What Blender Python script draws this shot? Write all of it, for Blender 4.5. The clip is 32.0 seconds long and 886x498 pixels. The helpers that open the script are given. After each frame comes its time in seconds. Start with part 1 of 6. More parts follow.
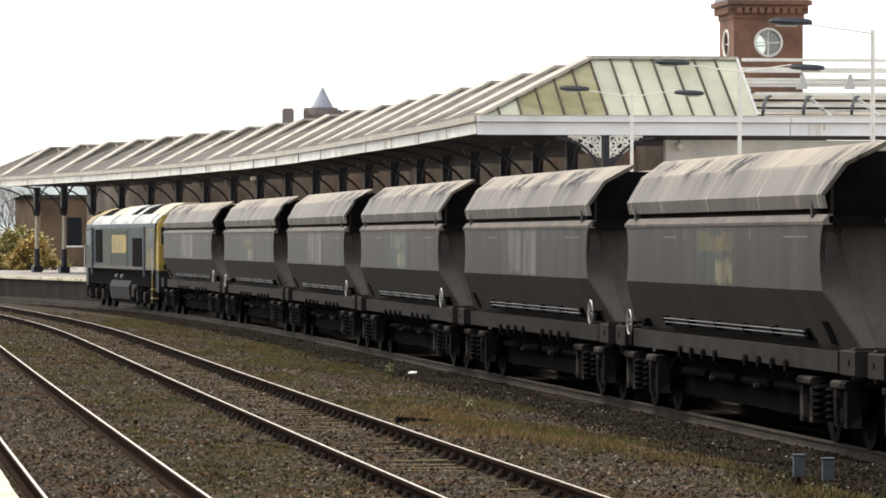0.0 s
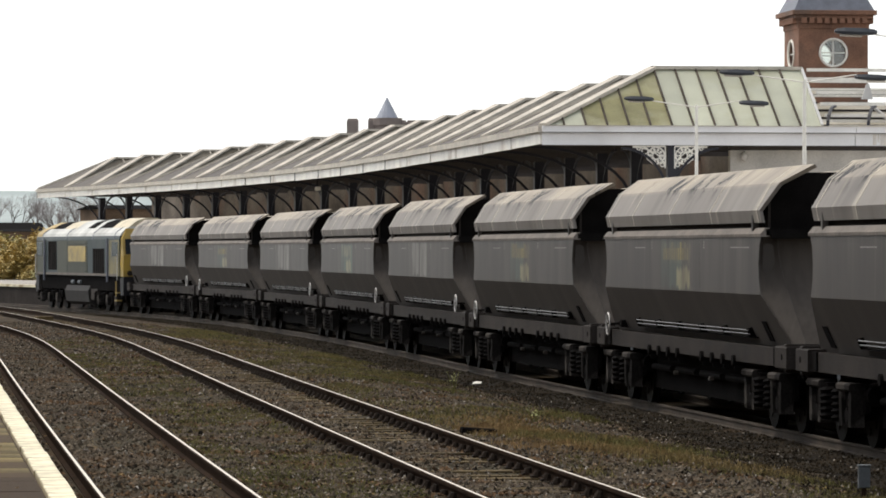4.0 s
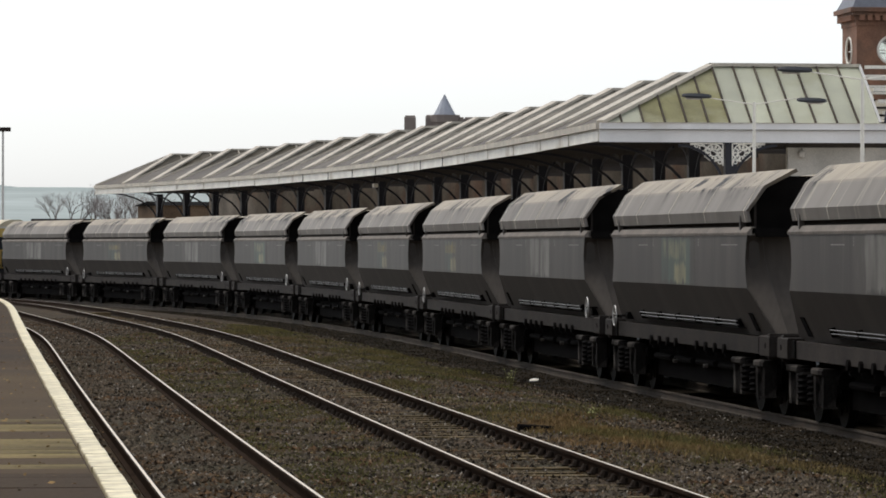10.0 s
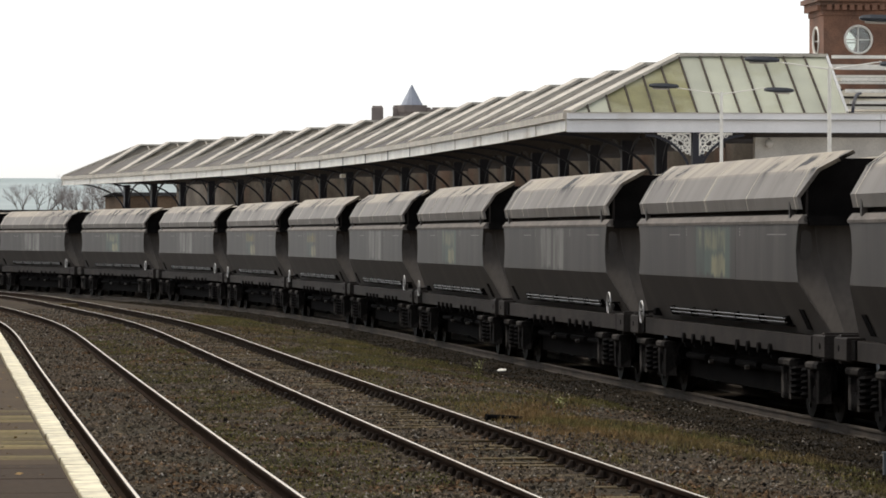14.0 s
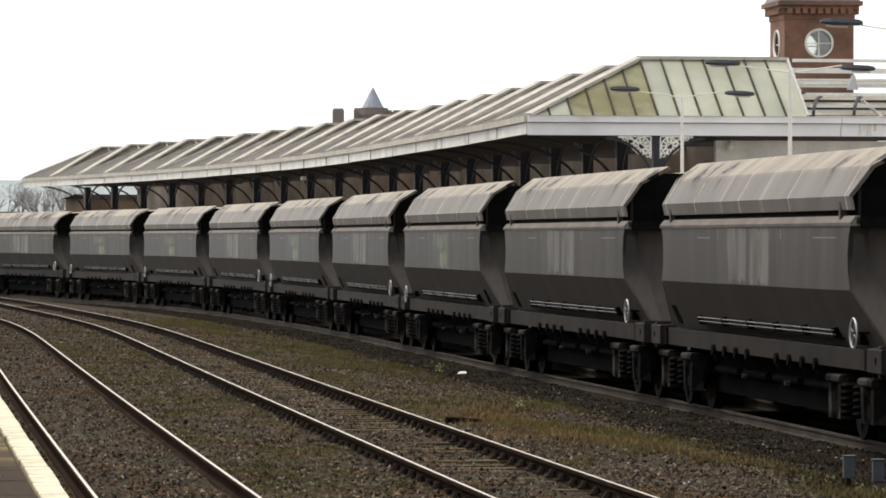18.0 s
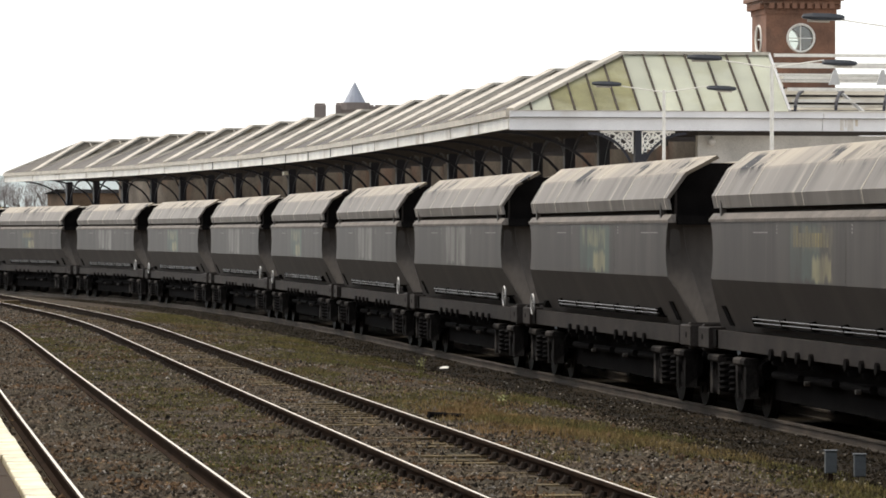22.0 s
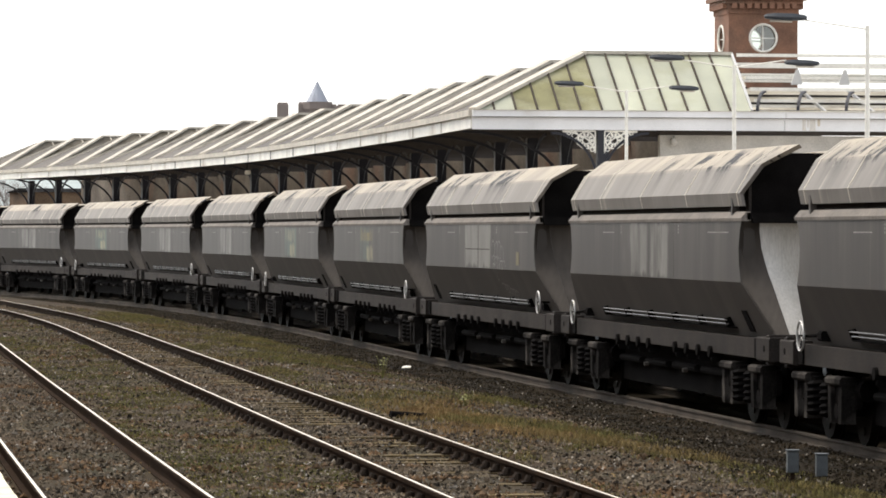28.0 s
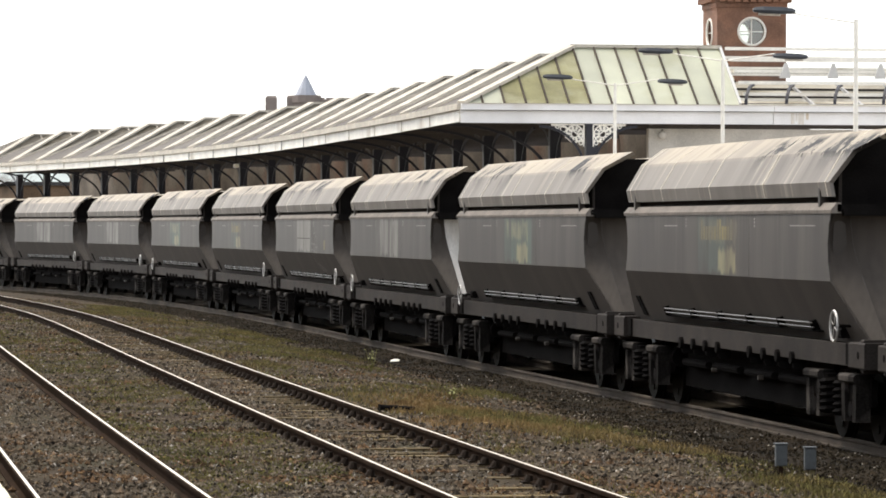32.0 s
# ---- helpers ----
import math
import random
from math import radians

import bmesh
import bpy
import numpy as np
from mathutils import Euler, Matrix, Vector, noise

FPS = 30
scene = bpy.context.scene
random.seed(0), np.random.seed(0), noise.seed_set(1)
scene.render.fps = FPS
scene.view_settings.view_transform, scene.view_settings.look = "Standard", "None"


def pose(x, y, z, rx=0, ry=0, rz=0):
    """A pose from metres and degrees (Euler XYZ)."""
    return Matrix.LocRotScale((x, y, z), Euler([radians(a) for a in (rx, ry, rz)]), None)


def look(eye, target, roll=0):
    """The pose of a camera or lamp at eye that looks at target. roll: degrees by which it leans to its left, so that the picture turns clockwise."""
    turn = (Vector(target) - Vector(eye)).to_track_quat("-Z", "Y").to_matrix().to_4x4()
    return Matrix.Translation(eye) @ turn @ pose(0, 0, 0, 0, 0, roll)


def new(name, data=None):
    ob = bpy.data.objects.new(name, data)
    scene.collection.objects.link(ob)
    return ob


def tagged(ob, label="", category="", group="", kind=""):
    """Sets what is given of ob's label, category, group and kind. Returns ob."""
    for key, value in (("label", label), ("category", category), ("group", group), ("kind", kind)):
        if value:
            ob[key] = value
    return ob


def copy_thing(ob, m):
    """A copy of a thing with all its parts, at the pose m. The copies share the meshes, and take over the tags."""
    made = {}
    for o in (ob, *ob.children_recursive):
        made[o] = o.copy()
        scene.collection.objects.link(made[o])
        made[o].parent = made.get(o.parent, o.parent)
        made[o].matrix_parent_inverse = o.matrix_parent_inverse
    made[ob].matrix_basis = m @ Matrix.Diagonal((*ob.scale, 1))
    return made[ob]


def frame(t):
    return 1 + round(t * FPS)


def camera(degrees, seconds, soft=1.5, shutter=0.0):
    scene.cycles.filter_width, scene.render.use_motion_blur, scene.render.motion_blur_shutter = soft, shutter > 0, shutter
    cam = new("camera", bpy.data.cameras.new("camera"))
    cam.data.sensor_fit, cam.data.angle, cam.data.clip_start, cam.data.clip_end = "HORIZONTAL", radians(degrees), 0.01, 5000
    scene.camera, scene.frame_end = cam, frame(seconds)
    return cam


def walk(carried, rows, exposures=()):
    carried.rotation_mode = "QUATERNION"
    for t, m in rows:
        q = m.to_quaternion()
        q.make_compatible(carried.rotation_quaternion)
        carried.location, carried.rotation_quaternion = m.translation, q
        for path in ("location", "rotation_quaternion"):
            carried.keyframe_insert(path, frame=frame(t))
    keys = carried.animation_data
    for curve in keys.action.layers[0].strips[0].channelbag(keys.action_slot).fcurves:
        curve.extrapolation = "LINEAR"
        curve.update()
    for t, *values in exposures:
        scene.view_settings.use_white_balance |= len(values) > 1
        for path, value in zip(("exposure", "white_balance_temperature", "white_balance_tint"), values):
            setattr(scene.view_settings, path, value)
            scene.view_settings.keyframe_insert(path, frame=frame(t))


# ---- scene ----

EYE = Vector((0.0, 0.0, 2.394))
cam = camera(11.935, 32.0, soft=1.75)
# seconds, turn to the left, tilt up, roll, in degrees
PATH = [
    (0.0, -1.714, -0.131, -0.0), (0.5, -1.683, -0.12, -0.0), (1.0, -1.642, -0.084, -0.03), (1.5, -1.552, -0.069, -0.01),
    (2.0, -1.41, -0.06, -0.01), (2.5, -1.245, -0.036, -0.02), (3.0, -1.082, -0.025, -0.02), (3.5, -0.965, 0.009, -0.0),
    (5.5, -0.376, -0.005, 0.03), (6.0, -0.196, -0.058, 0.09), (6.5, -0.001, -0.104, 0.09), (7.0, 0.117, -0.09, 0.05),
    (7.5, 0.17, 0.017, -0.04), (8.0, 0.142, 0.04, -0.05), (8.5, 0.112, -0.014, -0.01), (9.0, 0.0, 0.02, 0.0),
    (9.5, -0.043, -0.024, 0.05), (10.0, -0.068, -0.034, 0.09), (10.5, -0.102, -0.09, 0.07), (11.0, -0.205, -0.157, 0.03),
    (11.5, -0.3, -0.196, 0.07), (12.0, -0.277, -0.182, 0.05), (12.5, -0.277, -0.169, 0.03), (13.0, -0.276, -0.168, 0.02),
    (13.5, -0.285, -0.179, 0.02), (14.0, -0.507, -0.165, -0.01), (14.5, -0.651, -0.126, 0.07), (15.0, -0.732, -0.112, 0.05),
    (15.5, -0.906, -0.12, 0.02), (17.5, -0.966, -0.13, 0.07), (18.0, -1.038, -0.128, 0.09), (18.5, -1.057, -0.147, 0.02),
    (19.0, -1.097, -0.143, 0.09), (19.5, -1.108, -0.15, 0.08), (20.0, -1.188, -0.168, 0.04), (20.5, -1.224, -0.195, 0.05),
    (21.0, -1.24, -0.227, 0.14), (21.5, -1.274, -0.222, 0.13), (22.0, -1.283, -0.197, 0.08), (22.5, -1.307, -0.209, 0.09),
    (23.0, -1.329, -0.14, 0.09), (23.5, -1.412, -0.098, 0.04), (24.0, -1.48, -0.105, 0.05), (24.5, -1.468, -0.098, 0.02),
    (25.0, -1.512, -0.103, 0.06), (25.5, -1.517, -0.112, 0.07), (27.5, -1.708, -0.194, 0.1), (28.0, -1.791, -0.204, 0.15),
    (28.5, -1.776, -0.273, 0.17), (29.0, -1.763, -0.327, 0.19), (29.5, -1.79, -0.349, 0.19), (30.0, -1.833, -0.289, 0.1),
    (30.5, -1.85, -0.228, 0.15), (31.0, -1.876, -0.252, 0.16), (31.5, -1.882, -0.288, 0.15), (32.0, -1.946, -0.292, 0.15),
]


def aim(yaw, tilt):
    a, b = radians(yaw), radians(tilt)
    return EYE + Vector((-math.sin(a) * math.cos(b), math.cos(a) * math.cos(b), math.sin(b))) * 100


EXPOSURES = [(0, 0.54, 6500), (3, 0.34, 6500), (6, -0.02, 6300), (9, -0.17, 6300), (13, -0.03, 6400), (19, 0.3, 6500), (25, 0.52, 6500), (32, 0.8, 6500)]
walk(cam, [(t, look(EYE, aim(a, b), r)) for t, a, b, r in PATH], EXPOSURES)

# ---------------------------------------------------------------- light
SUN_AZ, SUN_EL = -55.0, 60.0     # degrees clockwise from +Y, and above the horizon
world = bpy.data.worlds.new("sky")
scene.world = world
world.use_nodes = True
wn = world.node_tree.nodes
sky = wn.new("ShaderNodeTexSky")
sky.sky_type, sky.sun_disc = "NISHITA", False
sky.sun_elevation, sky.sun_rotation = radians(SUN_EL), radians(SUN_AZ)
sky.air_density, sky.dust_density, sky.ozone_density = 1.0, 1.0, 1.0
hsv = wn.new("ShaderNodeHueSaturation")
hsv.inputs["Saturation"].default_value = 0.2
world.node_tree.links.new(sky.outputs[0], hsv.inputs["Color"])
world.node_tree.links.new(hsv.outputs[0], wn["Background"].inputs["Color"])
wn["Background"].inputs["Strength"].default_value = 0.205
sun = new("sun", bpy.data.lights.new("sun", "SUN"))
sun.data.energy, sun.data.angle, sun.data.color = 1.9, radians(30), (1.0, 0.9, 0.76)
sd = Vector((math.sin(radians(SUN_AZ)) * math.cos(radians(SUN_EL)), math.cos(radians(SUN_AZ)) * math.cos(radians(SUN_EL)), math.sin(radians(SUN_EL))))
sun.matrix_world = look(sd * 50, (0, 0, 0))


# ---------------------------------------------------------------- materials
def mat(name, color, rough=0.8, metal=0.0, vary=0.25, scale=3.0, fine=40.0, bump=0.2, tint=None, tint_at=(0.5, 0.7), streak=None, rand=0.0, spec=0.5, coords="Object"):
    """A surface with broad stains, fine grain and relief; tint: a second colour in patches; streak: stretch of the stains along z."""
    m = bpy.data.materials.new(name)
    m.use_nodes = True
    n, l = m.node_tree.nodes, m.node_tree.links
    b = n["Principled BSDF"]
    b.inputs["Metallic"].default_value = metal
    b.inputs["Specular IOR Level"].default_value = spec
    tc = n.new("ShaderNodeTexCoord")
    mp = n.new("ShaderNodeMapping")
    l.new(tc.outputs[coords], mp.inputs["Vector"])
    if streak:
        mp.inputs["Scale"].default_value = (1, 1, streak)
    big, small = n.new("ShaderNodeTexNoise"), n.new("ShaderNodeTexNoise")
    big.inputs["Scale"].default_value, big.inputs["Detail"].default_value = scale, 6
    small.inputs["Scale"].default_value, small.inputs["Detail"].default_value = fine, 4
    l.new(mp.outputs[0], big.inputs["Vector"])
    l.new(mp.outputs[0], small.inputs["Vector"])
    col = (*color, 1)
    dark = (*[c * (1 - vary) for c in color], 1)
    ramp = n.new("ShaderNodeValToRGB")
    ramp.color_ramp.elements[0].position, ramp.color_ramp.elements[1].position = 0.3, 0.7
    ramp.color_ramp.elements[0].color, ramp.color_ramp.elements[1].color = dark, (*[min(1, c * (1 + vary)) for c in color], 1)
    l.new(big.outputs["Fac"], ramp.inputs[0])
    last = ramp.outputs[0]
    if tint:
        other = n.new("ShaderNodeTexNoise")
        other.inputs["Scale"].default_value, other.inputs["Detail"].default_value = scale * 0.6, 8
        shift = n.new("ShaderNodeMapping")
        shift.inputs["Location"].default_value = (7.3, 3.1, 1.7)
        l.new(mp.outputs[0], shift.inputs["Vector"])
        l.new(shift.outputs[0], other.inputs["Vector"])
        r2 = n.new("ShaderNodeValToRGB")
        r2.color_ramp.elements[0].position, r2.color_ramp.elements[1].position = tint_at
        l.new(other.outputs["Fac"], r2.inputs[0])
        mix = n.new("ShaderNodeMix")
        mix.data_type = "RGBA"
        l.new(r2.outputs[0], mix.inputs["Factor"])
        l.new(last, mix.inputs["A"])
        mix.inputs["B"].default_value = (*tint, 1)
        last = mix.outputs["Result"]
    grain = n.new("ShaderNodeMix")
    grain.data_type, grain.blend_type = "RGBA", "MULTIPLY"
    grain.inputs["Factor"].default_value = min(1, vary * 2)
    gr = n.new("ShaderNodeValToRGB")
    gr.color_ramp.elements[0].position, gr.color_ramp.elements[1].position = 0.25, 0.65
    gr.color_ramp.elements[0].color = (0.45, 0.45, 0.45, 1)
    l.new(small.outputs["Fac"], gr.inputs[0])
    l.new(last, grain.inputs["A"])
    l.new(gr.outputs[0], grain.inputs["B"])
    last = grain.outputs["Result"]
    if rand:
        info = n.new("ShaderNodeObjectInfo") if rand > 0 else n.new("ShaderNodeNewGeometry")
        out = info.outputs["Random"] if rand > 0 else info.outputs["Random Per Island"]
        mr = n.new("ShaderNodeMapRange")
        mr.inputs["To Min"].default_value, mr.inputs["To Max"].default_value = 1 - abs(rand), 1 + abs(rand)
        l.new(out, mr.inputs["Value"])
        mul = n.new("ShaderNodeMix")
        mul.data_type, mul.blend_type = "RGBA", "MULTIPLY"
        mul.inputs["Factor"].default_value = 1
        l.new(last, mul.inputs["A"])
        l.new(mr.outputs[0], mul.inputs["B"])
        last = mul.outputs["Result"]
    l.new(last, b.inputs["Base Color"])
    rr = n.new("ShaderNodeMapRange")
    rr.inputs["To Min"].default_value, rr.inputs["To Max"].default_value = max(0.02, rough - 0.12), min(1, rough + 0.12)
    l.new(big.outputs["Fac"], rr.inputs["Value"])
    l.new(rr.outputs[0], b.inputs["Roughness"])
    if bump:
        bp = n.new("ShaderNodeBump")
        bp.inputs["Strength"].default_value, bp.inputs["Distance"].default_value = bump, 0.02
        l.new(small.outputs["Fac"], bp.inputs["Height"])
        l.new(bp.outputs[0], b.inputs["Normal"])
    return m


class Nodes:
    """Short hands for wiring a paint in the wagon's own space."""

    def __init__(self, name, rough, spec, drift):
        self.m = bpy.data.materials.new(name)
        self.m.use_nodes = True
        self.n, self.l = self.m.node_tree.nodes, self.m.node_tree.links
        self.b = self.n["Principled BSDF"]
        self.b.inputs["Roughness"].default_value, self.b.inputs["Specular IOR Level"].default_value = rough, spec
        self.tc = self.n.new("ShaderNodeTexCoord")
        info, off, cmb = self.n.new("ShaderNodeObjectInfo"), self.n.new("ShaderNodeVectorMath"), self.n.new("ShaderNodeCombineXYZ")
        off.operation = "MULTIPLY_ADD"
        self.l.new(info.outputs["Random"], cmb.inputs[0])
        self.l.new(cmb.outputs[0], off.inputs[0])
        off.inputs[1].default_value = (drift, 0, 0)
        self.l.new(self.tc.outputs["Object"], off.inputs[2])
        self.at = off.outputs[0]
        sep = self.n.new("ShaderNodeSeparateXYZ")
        self.l.new(self.tc.outputs["Object"], sep.inputs[0])
        self.x, self.z = sep.outputs[0], sep.outputs[2]

    def noise(self, sx, sy, sz, detail, lo, hi, rough=0.6):
        mp, t = self.n.new("ShaderNodeMapping"), self.n.new("ShaderNodeTexNoise")
        mp.inputs["Scale"].default_value = (sx, sy, sz)
        t.inputs["Scale"].default_value, t.inputs["Detail"].default_value, t.inputs["Roughness"].default_value = 1.0, detail, rough
        self.l.new(self.at, mp.inputs["Vector"])
        self.l.new(mp.outputs[0], t.inputs["Vector"])
        return self.span(t.outputs["Fac"], lo, hi)

    def span(self, v, lo, hi, a=0.0, b=1.0):
        r = self.n.new("ShaderNodeMapRange")
        r.inputs["From Min"].default_value, r.inputs["From Max"].default_value = lo, hi
        r.inputs["To Min"].default_value, r.inputs["To Max"].default_value = a, b
        self.l.new(v, r.inputs["Value"])
        return r.outputs[0]

    def math(self, a, c, kind="MULTIPLY"):
        x = self.n.new("ShaderNodeMath")
        x.operation = kind
        for i, v in ((0, a), (1, c)):
            if isinstance(v, (int, float)):
                x.inputs[i].default_value = v
            else:
                self.l.new(v, x.inputs[i])
        return x.outputs[0]

    def blend(self, a, c, f, kind="MIX"):
        x = self.n.new("ShaderNodeMix")
        x.data_type, x.blend_type = "RGBA", kind
        if isinstance(f, (int, float)):
            x.inputs["Factor"].default_value = f
        else:
            self.l.new(f, x.inputs["Factor"])
        for k, v in (("A", a), ("B", c)):
            if isinstance(v, tuple):
                x.inputs[k].default_value = (*v, 1)
            else:
                self.l.new(v, x.inputs[k])
        return x.outputs["Result"]

    def ramp(self, v, stops):
        r = self.n.new("ShaderNodeValToRGB")
        self.l.new(v, r.inputs[0])
        e = r.color_ramp.elements
        e[0].position, e[0].color = stops[0][0], (*[stops[0][1]] * 3, 1)
        e[1].position, e[1].color = stops[-1][0], (*[stops[-1][1]] * 3, 1)
        for p, c in stops[1:-1]:
            e.new(p).color = (c, c, c, 1)
        return r.outputs[0]

    def patch(self, x0, x1, z0, z1, soft=0.12):
        """A worn rectangle of paint with frayed sides."""
        w = self.noise(5.0, 1.0, 1.2, 4, 0.0, 1.0)
        w = self.span(w, 0.25, 0.75, -soft, soft)
        x, z = self.math(self.x, w, "ADD"), self.math(self.z, w, "ADD")
        f = self.math(self.span(x, x0 - soft / 2, x0 + soft / 2), self.span(x, x1 + soft / 2, x1 - soft / 2))
        return self.math(f, self.math(self.span(z, z0 - 0.04, z0 + 0.04), self.span(z, z1 + 0.04, z1 - 0.04)))


def hood_paint():
    """Pale sheet, painted lighter above its fold as if lit from the top, with thin run-down streaks and black scuffs
    along the fold, different on each wagon.
    """
    k = Nodes("coal_streaked_hood", 0.62, 0.2, 90)
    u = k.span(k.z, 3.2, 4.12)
    # Paler towards the top: overhead light put into the colour.
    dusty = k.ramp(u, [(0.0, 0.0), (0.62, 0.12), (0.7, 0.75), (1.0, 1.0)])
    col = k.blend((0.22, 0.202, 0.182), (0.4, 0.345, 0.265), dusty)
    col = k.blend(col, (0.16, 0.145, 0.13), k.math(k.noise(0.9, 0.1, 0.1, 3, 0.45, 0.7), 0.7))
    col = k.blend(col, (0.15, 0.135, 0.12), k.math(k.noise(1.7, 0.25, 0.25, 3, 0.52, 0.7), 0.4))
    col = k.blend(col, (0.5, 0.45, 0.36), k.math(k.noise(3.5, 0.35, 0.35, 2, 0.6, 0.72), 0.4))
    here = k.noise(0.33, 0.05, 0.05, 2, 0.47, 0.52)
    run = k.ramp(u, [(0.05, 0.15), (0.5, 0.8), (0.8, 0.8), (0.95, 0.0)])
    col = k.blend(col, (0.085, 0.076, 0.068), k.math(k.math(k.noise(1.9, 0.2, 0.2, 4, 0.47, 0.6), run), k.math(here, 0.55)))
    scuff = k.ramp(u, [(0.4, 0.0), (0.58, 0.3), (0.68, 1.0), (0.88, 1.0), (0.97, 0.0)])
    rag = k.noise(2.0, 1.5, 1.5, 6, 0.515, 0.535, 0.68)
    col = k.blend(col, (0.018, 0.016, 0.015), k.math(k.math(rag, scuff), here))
    k.l.new(col, k.b.inputs["Base Color"])
    return k.m


def side_paint(name, marks=()):
    """Grimy grey hopper paint in upright bands and fine streaks; marks: (colour, strength, rag, box) of faded livery."""
    k = Nodes(name, 0.5, 0.25, 0.0)
    base = (0.059, 0.0525, 0.047)
    col = k.blend(base, (0.079, 0.071, 0.063), k.noise(0.85, 0.1, 0.05, 2, 0.45, 0.6))
    col = k.blend(col, (0.045, 0.04, 0.036), k.math(k.noise(3.5, 0.3, 0.2, 4, 0.48, 0.72), 0.55))
    col = k.blend(col, (0.11, 0.098, 0.087), k.math(k.noise(7.0, 0.5, 0.3, 3, 0.58, 0.74), 0.4))
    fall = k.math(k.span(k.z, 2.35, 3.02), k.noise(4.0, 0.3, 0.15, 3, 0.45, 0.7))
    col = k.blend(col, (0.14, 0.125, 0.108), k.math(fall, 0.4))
    for c, strength, rag, (x0, x1, z0, z1) in marks:
        f = k.patch(x0, x1, z0, z1)
        r = k.noise(2.2, 1.0, 0.8, 4, 0.46 - rag, 0.62)
        col = k.blend(col, c, k.math(k.math(f, r), strength))
    k.l.new(col, k.b.inputs["Base Color"])
    return k.m


M_BALLAST = mat("ballast", (0.06, 0.041, 0.024), 0.95, vary=0.5, scale=0.7, fine=16, bump=1.0, tint=(0.052, 0.043, 0.024), tint_at=(0.45, 0.65), spec=0.08)
M_STONE = mat("ballast_stone", (0.124, 0.1, 0.072), 0.9, vary=0.35, scale=1.6, fine=30, rand=-0.95, tint=(0.125, 0.075, 0.04), tint_at=(0.5, 0.6), spec=0.12)
M_CHIP = mat("pale_stone_chip", (0.3, 0.27, 0.23), 0.9, vary=0.3, scale=1.0, fine=30, rand=-0.6, spec=0.12)
M_CHAIR = mat("dark_cast_chair", (0.032, 0.023, 0.017), 0.8, 0.2, vary=0.3, scale=4, spec=0.12)
M_RAIL = mat("rusty_rail_web", (0.034, 0.022, 0.015), 0.95, 0.0, vary=0.35, scale=2, spec=0.02)
M_RAILTOP = mat("worn_rail_head", (0.78, 0.64, 0.46), 0.33, 1.0, vary=0.08, scale=6, bump=0.02)
M_RUSTTOP = mat("dull_rail_head", (0.13, 0.105, 0.085), 0.6, 0.4, vary=0.3, scale=4, bump=0.05)
M_SLEEPER = mat("weathered_sleeper", (0.115, 0.085, 0.042), 0.9, vary=0.35, scale=2, fine=25, rand=0.35, bump=0.5, spec=0.1)
M_GRASS = mat("dry_grass", (0.175, 0.155, 0.06), 0.8, vary=0.4, scale=0.35, rand=-0.6, tint=(0.28, 0.2, 0.085), tint_at=(0.45, 0.65), bump=0, spec=0.1)
M_ORANGE = mat("orange_dead_grass", (0.31, 0.2, 0.092), 0.8, vary=0.4, scale=0.6, rand=-0.5, tint=(0.28, 0.2, 0.075), tint_at=(0.45, 0.65), bump=0, spec=0.1)
M_WEED = mat("green_weed", (0.15, 0.145, 0.045), 0.7, vary=0.4, scale=1, rand=-0.5, tint=(0.2, 0.17, 0.05), tint_at=(0.45, 0.6), bump=0, spec=0.1)
M_YWEED = mat("yellow_weed", (0.26, 0.19, 0.04), 0.7, vary=0.4, scale=1, rand=-0.5, bump=0, spec=0.1)
M_PALEWEED = mat("pale_weed_leaf", (0.26, 0.27, 0.08), 0.7, vary=0.3, scale=3, bump=0)
M_FALLEN = mat("fallen_leaf", (0.21, 0.14, 0.06), 0.8, vary=0.3, scale=6, rand=-0.6, bump=0, spec=0.1)
M_PLAT = mat("platform_tarmac", (0.06, 0.04, 0.023), 0.85, vary=0.35, scale=0.5, fine=30, tint=(0.085, 0.056, 0.028), bump=0.4, spec=0.1)
M_REPAIR = mat("brown_asphalt_repair", (0.085, 0.058, 0.032), 0.85, vary=0.25, scale=0.4, fine=30, tint=(0.105, 0.078, 0.042), bump=0.3, spec=0.1)
M_SLAB = mat("worn_paving_slab", (0.12, 0.085, 0.028), 0.8, vary=0.35, scale=1.2, fine=18, rand=0.3, bump=0.4, tint=(0.22, 0.17, 0.07), tint_at=(0.42, 0.62), spec=0.12)
M_EDGE = mat("white_platform_edge", (0.82, 0.73, 0.52), 0.6, vary=0.25, scale=2.5, fine=9, rand=0.1, bump=0.3, tint=(0.42, 0.33, 0.19), tint_at=(0.5, 0.6), spec=0.2)
M_BOX = mat("grey_box_paint", (0.08, 0.092, 0.1), 0.6, vary=0.2)
M_RAILFAR = mat("dusty_rail_side", (0.088, 0.072, 0.057), 0.85, 0.1, vary=0.35, scale=1.5, spec=0.15)
# Paving made pale to bounce light up under the canopy.
M_BOUNCE_PAVING = mat("bounce_platform_paving", (0.42, 0.39, 0.35), 0.85, vary=0.25, scale=0.8, fine=20, bump=0.2, spec=0.1)
M_CREAM = mat("cream_column_paint", (0.5, 0.46, 0.38), 0.6, vary=0.15)
M_BRICK = mat("red_sandstone_brick", (0.25, 0.128, 0.08), 0.85, vary=0.35, scale=0.8, fine=14, bump=0.3, tint=(0.15, 0.095, 0.068), tint_at=(0.45, 0.66))
M_BROWN = mat("brown_brick_wall", (0.13, 0.09, 0.06), 0.9, vary=0.35, scale=0.5, fine=10, bump=0.3, spec=0.1)
